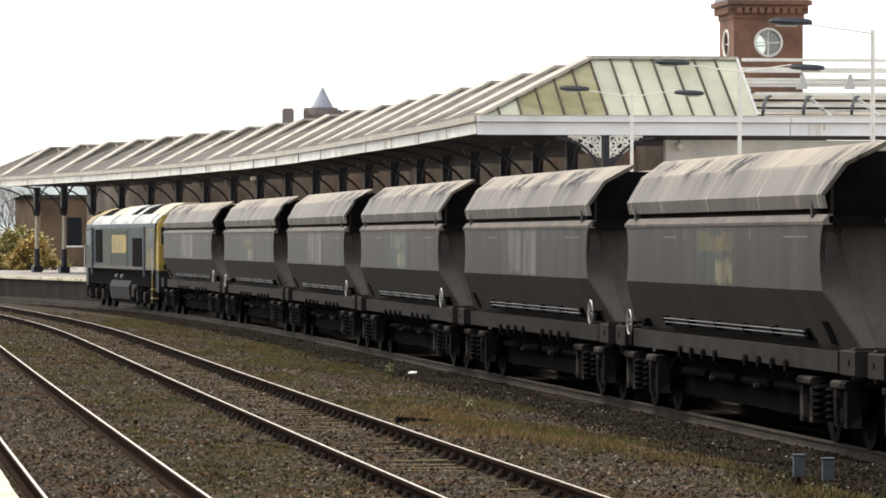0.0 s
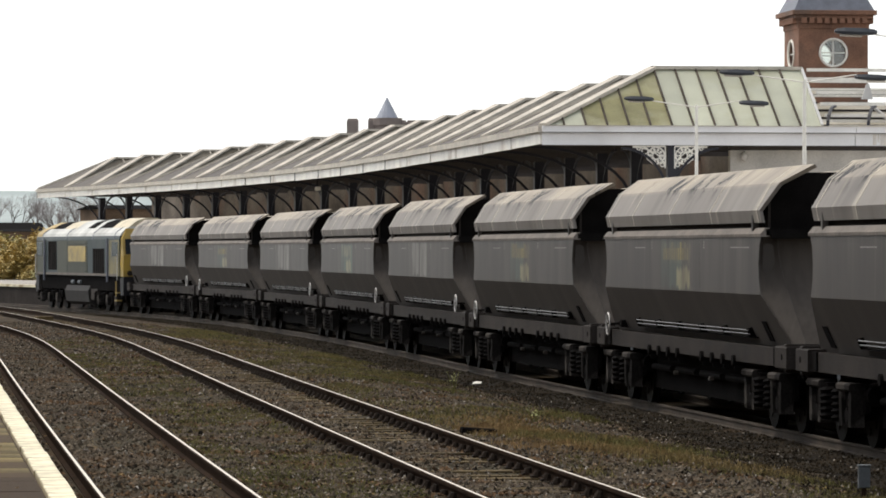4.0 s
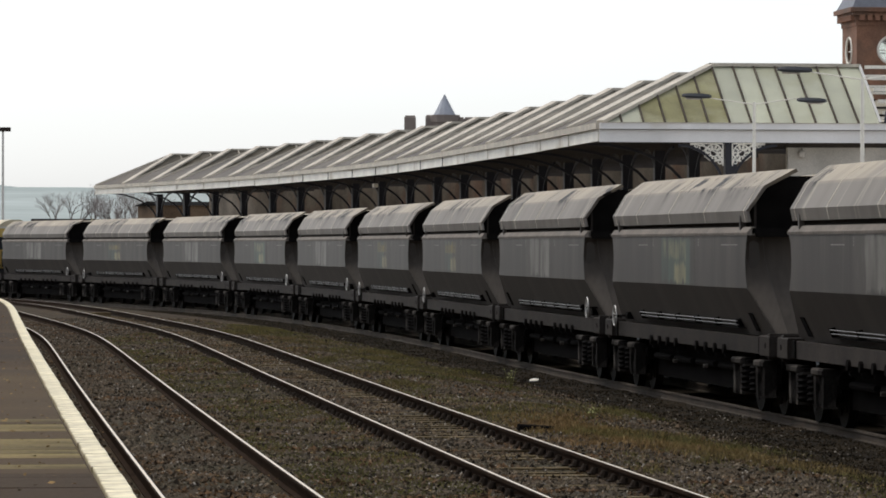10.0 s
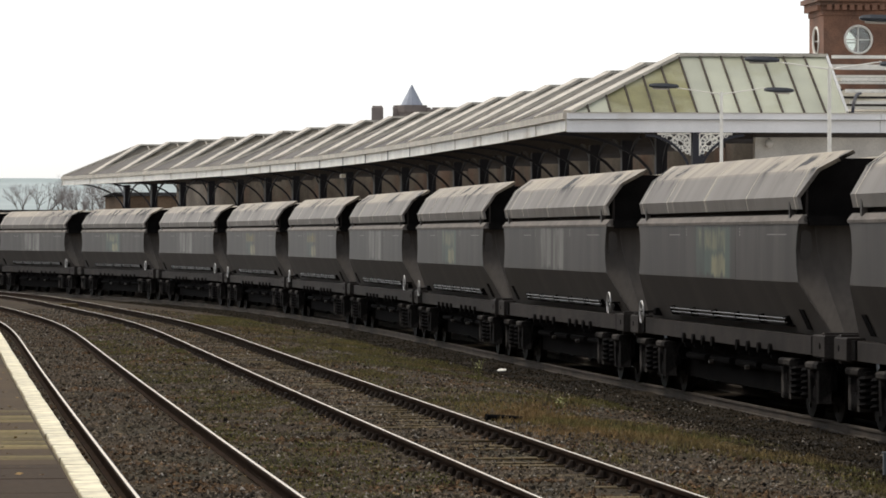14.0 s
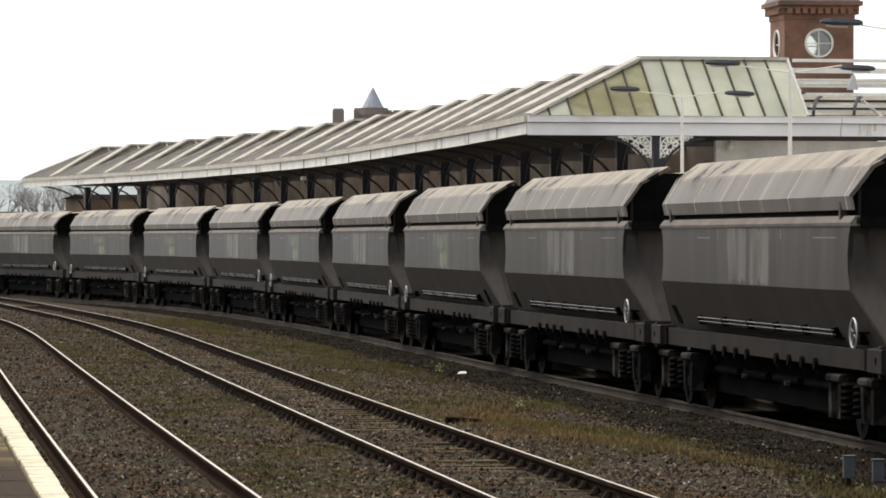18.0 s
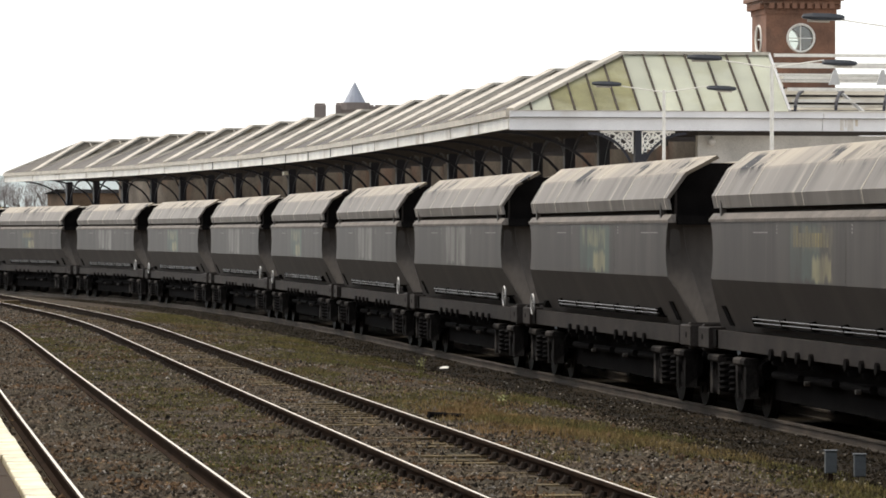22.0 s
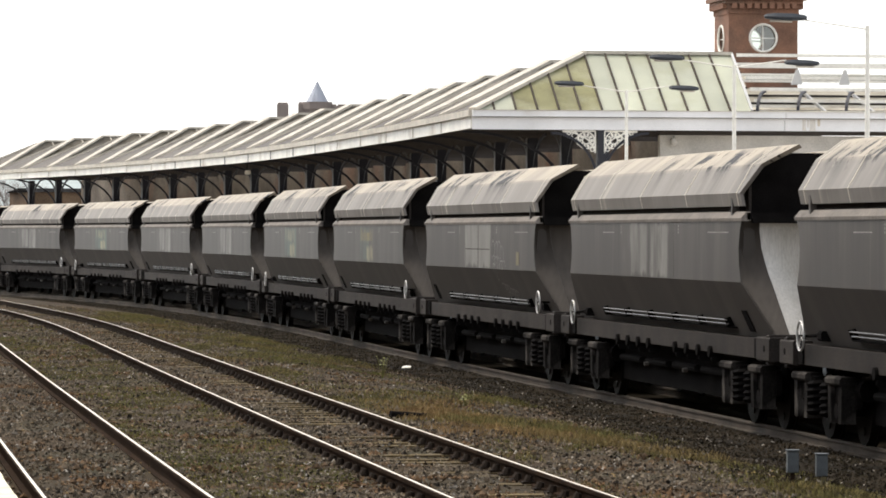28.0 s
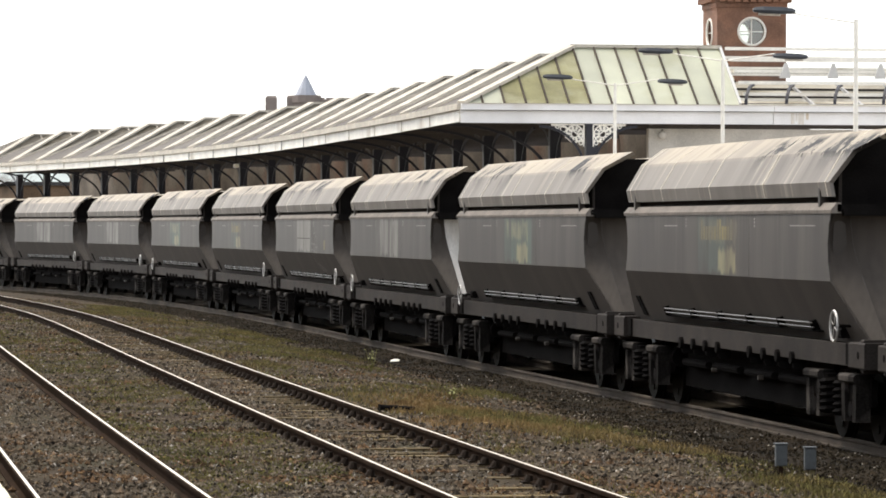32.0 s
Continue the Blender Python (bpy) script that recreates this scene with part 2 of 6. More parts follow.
M_WHITE = mat("weathered_white_paint", (0.9, 0.86, 0.77), 0.6, vary=0.12, scale=1.0, fine=10, rand=0.04, tint=(0.45, 0.37, 0.27), tint_at=(0.6, 0.8), bump=0.15)
M_FASCIA = mat("grey_painted_fascia", (0.88, 0.87, 0.86), 0.5, vary=0.1, scale=0.7, tint=(0.62, 0.54, 0.44), tint_at=(0.6, 0.8), bump=0.1)
M_RUSTRUN = mat("rust_stained_paint", (0.66, 0.52, 0.33), 0.7, vary=0.25, scale=3, streak=0.2, tint=(0.8, 0.76, 0.7), tint_at=(0.4, 0.62), bump=0.05)
M_LEAD = mat("pale_lead_flashing", (0.55, 0.5, 0.42), 0.7, vary=0.2, scale=2, bump=0.1)
M_ROOF = mat("sooty_roof_felt", (0.13, 0.117, 0.104), 0.8, vary=0.25, scale=0.6, fine=8, tint=(0.16, 0.14, 0.115), rand=0.12, bump=0.2, spec=0.2)
M_GLASS = mat("algae_stained_glazing", (0.62, 0.63, 0.5), 0.45, vary=0.12, scale=0.6, tint=(0.4, 0.38, 0.16), tint_at=(0.55, 0.85), rand=0.08, bump=0.05)
M_MOSS = mat("mossy_glazing", (0.36, 0.34, 0.16), 0.6, vary=0.3, scale=0.9, tint=(0.55, 0.53, 0.36), tint_at=(0.45, 0.65), bump=0.1)
M_IRON = mat("dark_blue_iron", (0.018, 0.018, 0.026), 0.5, 0.2, vary=0.2, bump=0.1)
M_STEEL = mat("pale_galvanised_steel", (0.55, 0.54, 0.52), 0.5, 0.3, vary=0.12, scale=2, bump=0.05)
M_BLACK = mat("black_plastic", (0.02, 0.02, 0.022), 0.5, vary=0.1, bump=0, spec=0.15)
M_LANTERN = mat("dark_grey_lamp_head", (0.045, 0.05, 0.058), 0.45, vary=0.15, bump=0, spec=0.35)
M_UNDER = mat("dark_underside_boards", (0.07, 0.058, 0.05), 0.85, vary=0.2)
M_SOFFIT = mat("dirty_cream_soffit_boards", (0.84, 0.79, 0.7), 0.8, vary=0.2, scale=0.7, tint=(0.45, 0.39, 0.31), rand=0.15)
M_WALLB = mat("sooty_brown_brick", (0.15, 0.128, 0.105), 0.9, vary=0.35, scale=0.5, fine=10, bump=0.3, tint=(0.17, 0.105, 0.075), spec=0.1)
# Distance haze is mixed into these two pale colours.
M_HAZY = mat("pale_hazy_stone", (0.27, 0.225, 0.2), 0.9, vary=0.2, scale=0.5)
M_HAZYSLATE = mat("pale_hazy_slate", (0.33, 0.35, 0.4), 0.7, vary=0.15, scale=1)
M_DOOR = mat("terracotta_door_paint", (0.36, 0.15, 0.08), 0.6, vary=0.2)
M_PLASTER = mat("stained_plaster", (0.64, 0.6, 0.54), 0.8, vary=0.25, scale=0.8, tint=(0.36, 0.32, 0.27), tint_at=(0.5, 0.7))


def clear_glass(name):
    """A thin clear pane: mostly open, with a faint gloss."""
    m = bpy.data.materials.new(name)
    m.use_nodes = True
    n, l = m.node_tree.nodes, m.node_tree.links
    t, g, x = n.new("ShaderNodeBsdfTransparent"), n.new("ShaderNodeBsdfGlossy"), n.new("ShaderNodeMixShader")
    t.inputs["Color"].default_value = (0.9, 0.92, 0.9, 1)
    g.inputs["Roughness"].default_value = 0.06
    x.inputs[0].default_value = 0.1
    l.new(t.outputs[0], x.inputs[1])
    l.new(g.outputs[0], x.inputs[2])
    l.new(x.outputs[0], n["Material Output"].inputs["Surface"])
    return m


M_PANE = clear_glass("clear_window_glass")
M_SLATE = mat("blue_slate", (0.16, 0.17, 0.2), 0.6, vary=0.2, scale=2)
# Hill colour paled and greyed with painted haze.
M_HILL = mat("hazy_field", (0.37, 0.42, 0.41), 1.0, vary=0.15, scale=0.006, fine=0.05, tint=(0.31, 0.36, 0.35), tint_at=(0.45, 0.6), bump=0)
M_BARK = mat("grey_bark", (0.2, 0.175, 0.16), 0.9, vary=0.3)
# Twigs lightened, as haze over the far trees.
M_TWIG = mat("haze_pale_twig", (0.3, 0.265, 0.25), 0.9, vary=0.2, bump=0)
M_LEAF = mat("autumn_leaf", (0.42, 0.3, 0.085), 0.7, vary=0.15, scale=0.3, rand=-0.15, tint=(0.33, 0.255, 0.08), tint_at=(0.45, 0.6), bump=0)
M_GREENLEAF = mat("yellow_green_leaf", (0.3, 0.27, 0.085), 0.7, vary=0.15, scale=0.3, rand=-0.15, tint=(0.38, 0.28, 0.08), tint_at=(0.5, 0.65), bump=0)
M_ROD = mat("worn_steel_rod", (0.1, 0.09, 0.08), 0.4, 0.5, vary=0.3, scale=3)
M_BOARD = mat("pale_roof_boards", (0.43, 0.39, 0.31), 0.7, vary=0.25, scale=1.0, tint=(0.28, 0.25, 0.18), rand=0.15)
M_LOCOY = mat("faded_loco_mark", (0.4, 0.29, 0.08), 0.5, vary=0.3, scale=2, tint=(0.1, 0.1, 0.07))
# Cinder colours blackened to stand for the dark, shaded ground by the train.
M_CINDER_SHADE = mat("shade_dark_cinder", (0.021, 0.0165, 0.011), 0.95, vary=0.6, scale=0.8, fine=18, bump=1.0, tint=(0.034, 0.026, 0.016), tint_at=(0.42, 0.66), spec=0.05)
M_CSTONE_SHADE = mat("shade_dark_cinder_stone", (0.038, 0.029, 0.019), 0.9, vary=0.4, scale=1.0, fine=30, rand=-0.9, tint=(0.03, 0.026, 0.016), spec=0.06)
# Wall colour darkened for the shade between platform and track.
M_SHADE_WALL = mat("shaded_platform_wall", (0.04, 0.034, 0.03), 0.95, vary=0.35, scale=0.8, fine=10, bump=0.3, spec=0.05)
M_DIRTYGLASS = mat("dirty_roof_glass", (0.44, 0.405, 0.34), 0.5, vary=0.25, scale=1.0, tint=(0.2, 0.17, 0.1), rand=0.15)
M_HOPPER = side_paint("dusty_grey_hopper_paint")
PALE, CREAM, JADE = (0.27, 0.26, 0.235), (0.3, 0.27, 0.155), (0.095, 0.135, 0.115)
M_LIVERY = {
    "pale": side_paint("worn_pale_livery", [(PALE, 0.7, 0.3, (0.0, 1.4, 2.14, 2.99)), (PALE, 0.75, 0.16, (-1.7, -0.3, 2.14, 2.99)), (PALE, 0.25, 0.0, (1.4, 2.2, 2.3, 2.98))]),
    "green": side_paint("worn_green_livery", [(JADE, 0.85, 0.3, (-1.7, 1.3, 2.14, 2.98)), (CREAM, 0.8, 0.08, (-1.3, 1.1, 2.6, 2.92)), (CREAM, 0.8, 0.3, (-1.3, -0.05, 2.17, 2.5))]),
    "yellow": side_paint("worn_yellow_livery", [(JADE, 0.6, 0.2, (-0.6, 1.3, 2.14, 2.98)), (CREAM, 0.75, 0.25, (-1.35, -0.1, 2.17, 2.5)), (CREAM, 0.3, 0.1, (-1.4, 1.2, 2.6, 2.92))]),
    "panelled": side_paint("patched_pale_livery", [(PALE, 0.8, 0.5, (-0.23, 1.45, 2.14, 3.1)), (PALE, 0.75, 0.5, (-1.78, -0.29, 2.14, 3.1))]),
}
M_SEAM = mat("pale_worn_seam", (0.66, 0.6, 0.5), 0.7, vary=0.2, scale=5, bump=0.02, spec=0.15)
M_LEDGE = mat("pale_ledge_paint", (0.19, 0.168, 0.146), 0.75, vary=0.25, scale=1.5, fine=20, bump=0.05, spec=0.15)
M_ENDSHEET = mat("dusty_tan_end_sheet", (0.088, 0.076, 0.065), 0.7, vary=0.2, scale=1.2, fine=9, bump=0.03, streak=0.15, tint=(0.062, 0.053, 0.045), tint_at=(0.48, 0.7), rand=0.1, spec=0.15)
M_HOOD = hood_paint()
# Blacker than coal dust: the shade under the wagons is in this colour.
M_SOOT_SHADE = mat("coal_and_shade_black", (0.0105, 0.0095, 0.009), 0.95, vary=0.3, spec=0.02)
M_FRAME = mat("grimy_underframe", (0.039, 0.033, 0.029), 0.8, vary=0.4, scale=2, rand=0.15, spec=0.12)
# Pale patches paint both dust and the grey highlights on black castings.
M_CASTING = mat("highlit_dusty_casting", (0.02, 0.018, 0.0165), 0.8, vary=0.5, scale=3.5, rand=0.2, tint=(0.075, 0.067, 0.06), tint_at=(0.48, 0.6), spec=0.02)
# Oily black, set darker still to hold the bogies' shade.
M_BOGIE = mat("oily_shade_bogie", (0.0085, 0.0075, 0.007), 0.75, 0.0, vary=0.45, scale=3, spec=0.02)
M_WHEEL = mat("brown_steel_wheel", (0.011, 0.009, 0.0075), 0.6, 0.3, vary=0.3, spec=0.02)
M_SPRAY = mat("faded_white_spray", (0.25, 0.235, 0.22), 0.6, vary=0.3, scale=5)
M_CHALK = mat("white_spray_paint", (0.33, 0.31, 0.285), 0.6, vary=0.4, scale=5)
M_CLEAN = mat("clean_pale_steel", (0.6, 0.575, 0.53), 0.5, vary=0.2, scale=1.5, streak=0.15, tint=(0.36, 0.33, 0.28), tint_at=(0.45, 0.65))
M_YMARK = mat("faded_yellow_mark", (0.23, 0.19, 0.085), 0.6, vary=0.35, scale=2.5, streak=0.3, tint=(0.14, 0.13, 0.105), tint_at=(0.4, 0.62), bump=0.05)
M_LOCO_G = mat("teal_loco_paint", (0.034, 0.05, 0.052), 0.5, vary=0.25, scale=1.0, bump=0.03, spec=0.2, tint=(0.05, 0.062, 0.058))
M_LOCO_P = mat("dusty_olive_loco_panel", (0.082, 0.086, 0.066), 0.6, vary=0.25, scale=0.6, bump=0.03, spec=0.2, tint=(0.12, 0.115, 0.075))
M_LOCO_R = mat("dusty_loco_roof", (0.56, 0.56, 0.52), 0.6, vary=0.2, scale=1.0, bump=0.05, tint=(0.4, 0.4, 0.37))
# Sunlight is mixed into this cream dust colour.
M_LOCO_C = mat("sunlit_cream_roof_dust", (0.6, 0.53, 0.38), 0.65, vary=0.2, scale=1.0, bump=0.05)
M_YEL = mat("yellow_cab_paint", (0.4, 0.265, 0.045), 0.5, vary=0.25, scale=2, bump=0.02, tint=(0.36, 0.27, 0.09))
M_YEL2 = mat("grimy_yellow_cab_side", (0.2, 0.17, 0.075), 0.6, vary=0.3, scale=1.5, bump=0.02, tint=(0.1, 0.105, 0.09))
M_FUEL = mat("dusty_fuel_tank", (0.036, 0.033, 0.03), 0.7, vary=0.4, scale=1.5, tint=(0.03, 0.028, 0.026), spec=0.15)
# Leaf colour greyed to carry the haze of distance.
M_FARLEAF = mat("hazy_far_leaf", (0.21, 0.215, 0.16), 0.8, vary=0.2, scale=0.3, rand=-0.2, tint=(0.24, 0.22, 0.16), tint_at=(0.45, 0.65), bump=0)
M_BLUE = mat("blue_mast_paint", (0.05, 0.06, 0.2), 0.5, vary=0.2)
M_CABGLASS = mat("dark_cab_glass", (0.01, 0.012, 0.015), 0.12, vary=0.05, bump=0, spec=0.12)


def see_through(m, share):
    """Lets part of the light fall through a dirty pane."""
    n, l = m.node_tree.nodes, m.node_tree.links
    b, o = n["Principled BSDF"], n["Material Output"]
    t, x = n.new("ShaderNodeBsdfTranslucent"), n.new("ShaderNodeMixShader")
    l.new(b.inputs["Base Color"].links[0].from_socket, t.inputs["Color"])
    x.inputs[0].default_value = share
    l.new(b.outputs[0], x.inputs[1])
    l.new(t.outputs[0], x.inputs[2])
    l.new(x.outputs[0], o.inputs["Surface"])


see_through(M_GLASS, 0.35)
see_through(M_MOSS, 0.3)
see_through(M_DIRTYGLASS, 0.75)

# ---------------------------------------------------------------- mesh tools
class Shape:
    """Collects faces of one part."""

    def __init__(self):
        self.v, self.f, self.k = [], [], []

    def add(self, verts, faces, k=0):
        b = len(self.v)
        self.v += [tuple(p) for p in verts]
        self.f += [tuple(i + b for i in q) for q in faces]
        self.k += [k] * len(faces)
        return self

    def box(self, x0, x1, y0, y1, z0, z1, k=0, c=0.0):
        """A box; c: chamfer of its upright and lying edges along x."""
        if c:
            prof = [(y0 + c, z0), (y1 - c, z0), (y1, z0 + c), (y1, z1 - c), (y1 - c, z1), (y0 + c, z1), (y0, z1 - c), (y0, z0 + c)]
            return self.extrude(prof, x0, x1, k)
        return self.add([(x0, y0, z0), (x1, y0, z0), (x1, y1, z0), (x0, y1, z0), (x0, y0, z1), (x1, y0, z1), (x1, y1, z1), (x0, y1, z1)],
                        [(0, 3, 2, 1), (4, 5, 6, 7), (0, 1, 5, 4), (1, 2, 6, 5), (2, 3, 7, 6), (3, 0, 4, 7)], k)

    def extrude(self, prof, x0, x1, k=0):
        """A closed outline in (y, z) pulled along x."""
        n = len(prof)
        vs = [(x0, y, z) for y, z in prof] + [(x1, y, z) for y, z in prof]
        fs = [(i, (i + 1) % n, n + (i + 1) % n, n + i) for i in range(n)] + [tuple(reversed(range(n))), tuple(range(n, 2 * n))]
        return self.add(vs, fs, k)

    def slab(self, pts, d, k=0):
        """A flat outline of 3D points thickened by the vector d."""
        n = len(pts)
        d = Vector(d)
        vs = [Vector(p) for p in pts] + [Vector(p) + d for p in pts]
        fs = [(i, (i + 1) % n, n + (i + 1) % n, n + i) for i in range(n)] + [tuple(reversed(range(n))), tuple(range(n, 2 * n))]
        return self.add(vs, fs, k)

    def tube(self, p0, p1, r0, r1=None, n=8, k=0):
        p0, p1 = Vector(p0), Vector(p1)
        r1 = r0 if r1 is None else r1
        w = (p1 - p0).normalized()
        u = w.cross(Vector((0, 0, 1)) if abs(w.z) < 0.9 else Vector((1, 0, 0))).normalized()
        q = w.cross(u)
        vs = [p + (u * math.cos(a) + q * math.sin(a)) * r for p, r in ((p0, r0), (p1, r1)) for a in [2 * math.pi * i / n for i in range(n)]]
        fs = [(i, (i + 1) % n, n + (i + 1) % n, n + i) for i in range(n)] + [tuple(reversed(range(n))), tuple(range(n, 2 * n))]
        return self.add(vs, fs, k)

    def pipe(self, pts, r, n=6, k=0):
        for a, b in zip(pts[:-1], pts[1:]):
            self.tube(a, b, r, n=n, k=k)
        return self

    def bar(self, p0, p1, w, h, k=0):
        """A square bar between two points: w wide, h high."""
        p0, p1 = Vector(p0), Vector(p1)
        d = (p1 - p0).normalized()
        u = d.cross(Vector((0, 0, 1)))
        u = (u if u.length > 1e-3 else Vector((1, 0, 0))).normalized() * (w / 2)
        q = u.cross(d).normalized() * (h / 2)
        vs = [p + a * u + b * q for p in (p0, p1) for a, b in ((-1, -1), (1, -1), (1, 1), (-1, 1))]
        return self.add(vs, [(0, 1, 2, 3), (7, 6, 5, 4), (0, 4, 5, 1), (1, 5, 6, 2), (2, 6, 7, 3), (3, 7, 4, 0)], k)

    def ring(self, c, axis, r, t, n=20, k=0):
        """A thin round hoop."""
        c, axis = Vector(c), Vector(axis).normalized()
        u = axis.cross(Vector((0, 0, 1)) if abs(axis.z) < 0.9 else Vector((1, 0, 0))).normalized()
        q = axis.cross(u)
        m = 5
        vs, fs = [], []
        for i in range(n):
            a = 2 * math.pi * i / n
            d = u * math.cos(a) + q * math.sin(a)
            for j in range(m):
                b = 2 * math.pi * j / m
                vs.append(c + d * (r + t * math.cos(b)) + axis * t * math.sin(b))
        for i in range(n):
            for j in range(m):
                fs.append((i * m + j, ((i + 1) % n) * m + j, ((i + 1) % n) * m + (j + 1) % m, i * m + (j + 1) % m))
        return self.add(vs, fs, k)

    def mesh(self, name, mats, smooth=False):
        me = bpy.data.meshes.new(name)
        me.from_pydata(self.v, [], self.f)
        for m in mats if isinstance(mats, (list, tuple)) else [mats]:
            me.materials.append(m)
        if any(self.k):
            me.polygons.foreach_set("material_index", self.k)
        me.update()
        bm = bmesh.new()
        bm.from_mesh(me)
        if len(self.f) < 20000:
            bmesh.ops.recalc_face_normals(bm, faces=bm.faces)
        bm.to_mesh(me)
        bm.free()
        if smooth:
            me.polygons.foreach_set("use_smooth", [True] * len(me.polygons))
        return me


def part(name, shape, mats, parent=None, label="", at=None):
    """Links one mesh as a part of its thing, or as a thing."""
    me = shape if isinstance(shape, bpy.types.Mesh) else shape.mesh(name, mats)
    ob = new(name, me)
    if parent is not None:
        ob.parent = parent
    if at is not None:
        ob.matrix_basis = at
    return tagged(ob, label)


def thing(name, label, category, at=None, group="", kind=""):
    ob = new(name)
    ob.empty_display_size = 0.3
    if at is not None:
        ob.matrix_basis = at
    return tagged(ob, label, category, group, kind)


# ---------------------------------------------------------------- the lines of the tracks
STEP = 1.0


def bend(x0, y0, turn, knots, curves, before, after, start=0.0):
    """A line on the ground from its start and its curvature (per 100 m) along its length: rows of x, y, heading, every metre."""
    s = np.arange(0, after + 0.5, STEP)
    k = np.interp(s, knots, curves) / 100
    th = turn + np.concatenate([[0], np.cumsum((k[1:] + k[:-1]) / 2 * STEP)])
    mid = (th[1:] + th[:-1]) / 2
    x = x0 + np.concatenate([[0], np.cumsum(np.sin(mid) * STEP)])
    y = y0 + np.concatenate([[0], np.cumsum(np.cos(mid) * STEP)])
    back = np.arange(before, 0, -STEP)
    s = np.concatenate([-back, s])
    x = np.concatenate([x0 - math.sin(turn) * back, x])
    y = np.concatenate([y0 - math.cos(turn) * back, y])
    th = np.concatenate([np.full(len(back), turn), th])
    return s + start, x, y, th


KNOTS = [0, 21.43, 42.86, 64.29, 85.71, 117.86, 160.71, 235.71, 300]
NEAR = bend(-0.938, 32.143, -0.1115, KNOTS, [0.0137, 0.0053, 0.0107, -0.0049, -0.2011, 0.0152, -0.6397, -0.4124, -0.1], 150, 320)
FAR = bend(8.65, 52.0, -0.1102, [0, 22, 44, 66, 88, 110, 142, 173, 248], [0.0171, -0.0623, 0.0951, -0.0835, -0.112, -0.2191, -0.3599, -0.1, -0.09], 360, 440, -12.38)
Z_FAR = -0.409        # rail level of the train's track; that of the near tracks is 0
SIX = 2.158 + 1.505   # from one near track to the other
Z_PLAT = 0.56         # far platform
HALF = 0.7525         # from a track's middle to a rail


def on(line, s, off=0.0, z=0.0):
    """The place at length s of a line, off metres to its right."""
    x, y, th = (float(np.interp(s, line[0], line[i])) for i in (1, 2, 3))
    return Vector((x + off * math.cos(th), y - off * math.sin(th), z))


def heading(line, s):
    """The turn about z that points +X along the line."""
    return math.degrees(math.pi / 2 - float(np.interp(s, line[0], line[3])))


def ribbon(line, s0, s1, step, prof, closed=True, k=None):
    """A profile of (offset, z) carried along a line."""
    sh = Shape()
    n = len(prof)
    ss = np.arange(s0, s1 + step * 0.5, step)
    vs = [on(line, s, o, z) for s in ss for o, z in prof]
    m = n if closed else n - 1
    for i in range(len(ss) - 1):
        for j in range(m):
            sh.f.append((i * n + j, i * n + (j + 1) % n, (i + 1) * n + (j + 1) % n, (i + 1) * n + j))
            sh.k.append(k[j] if k else 0)
    sh.v = [tuple(v) for v in vs]
    if closed:
        sh.f += [tuple(reversed(range(n))), tuple(range((len(ss) - 1) * n, len(ss) * n))]
        sh.k += [0, 0]
    return sh


def eave_off(s):
    return float(np.interp(s, [47, 77, 100, 125, 150, 165, 175], [2.7, 2.95, 3.45, 4.05, 5.3, 5.85, 6.0]))


# ---------------------------------------------------------------- ground
def nearest(line, px, py):
    """Lengths along and offsets to the right of a line, for many points."""
    s, x, y, th = line
    so, oo = np.empty(len(px)), np.empty(len(px))
    for a in range(0, len(px), 2000):
        b = slice(a, a + 2000)
        i = ((px[b, None] - x[None]) ** 2 + (py[b, None] - y[None]) ** 2).argmin(1)
        dx, dy = px[b] - x[i], py[b] - y[i]
        so[b] = s[i] + dx * np.sin(th[i]) + dy * np.cos(th[i])
        oo[b] = dx * np.cos(th[i]) - dy * np.sin(th[i])
    return so, oo


def ground_z(px, py):
    px, py = np.asarray(px, float), np.asarray(py, float)
    _, a = nearest(NEAR, px, py)
    _, b = nearest(FAR, px, py)
    u = np.clip((a - SIX - 1.7) / np.maximum(a - SIX - 1.7 - b - 1.5, 0.05), 0, 1)
    u = u * u * (3 - 2 * u)
    z = -0.17 + u * (Z_FAR + 0.0)
    crown = 0.03 * np.maximum(np.exp(-(a / 0.5) ** 2), np.exp(-((a - SIX + 0.75) / 0.75) ** 2))
    return z + crown, a, b


def wave(x, y):
    return noise.noise(Vector((x * 0.9, y * 0.45, 0))) * 0.035 + noise.noise(Vector((x * 3, y * 2, 4))) * 0.012


def make_ground():
    xs = np.concatenate([[-3000, -900, -300, -120, -70], np.arange(-45, 26.1, 0.4), [40, 70, 120, 300, 900, 3000]])
    ys = np.concatenate([[-3000, -900, -300, -100, -20], np.arange(20, 60, 0.8), np.arange(60, 250, 2.0), [270, 320, 420, 700, 1500, 3500]])
    gx, gy = np.meshgrid(xs, ys)
    z, a, b = ground_z(gx.ravel(), gy.ravel())
    sh = Shape()
    sh.v = [(x, y, h + (wave(x, y) if -2 < o and q < 2 else 0)) for x, y, h, o, q in zip(gx.ravel(), gy.ravel(), z, a, b)]
    n = len(xs)
    sh.f = [(j * n + i, j * n + i + 1, (j + 1) * n + i + 1, (j + 1) * n + i) for j in range(len(ys) - 1) for i in range(n - 1)]
    sh.k = [0] * len(sh.f)
    g = part("ground", sh, M_BALLAST)
    tagged(g, "dark brown ballast and cinders between the tracks", "ground", kind="structure")


make_ground()

RAIL = [(0.035, -0.008), (0.014, 0.0), (-0.019, 0.0), (-0.035, -0.008), (-0.035, -0.04), (-0.01, -0.052), (-0.01, -0.135), (-0.068, -0.146), (-0.068, -0.16),
        (0.068, -0.16), (0.068, -0.146), (0.01, -0.135), (0.01, -0.052), (0.035, -0.04)]
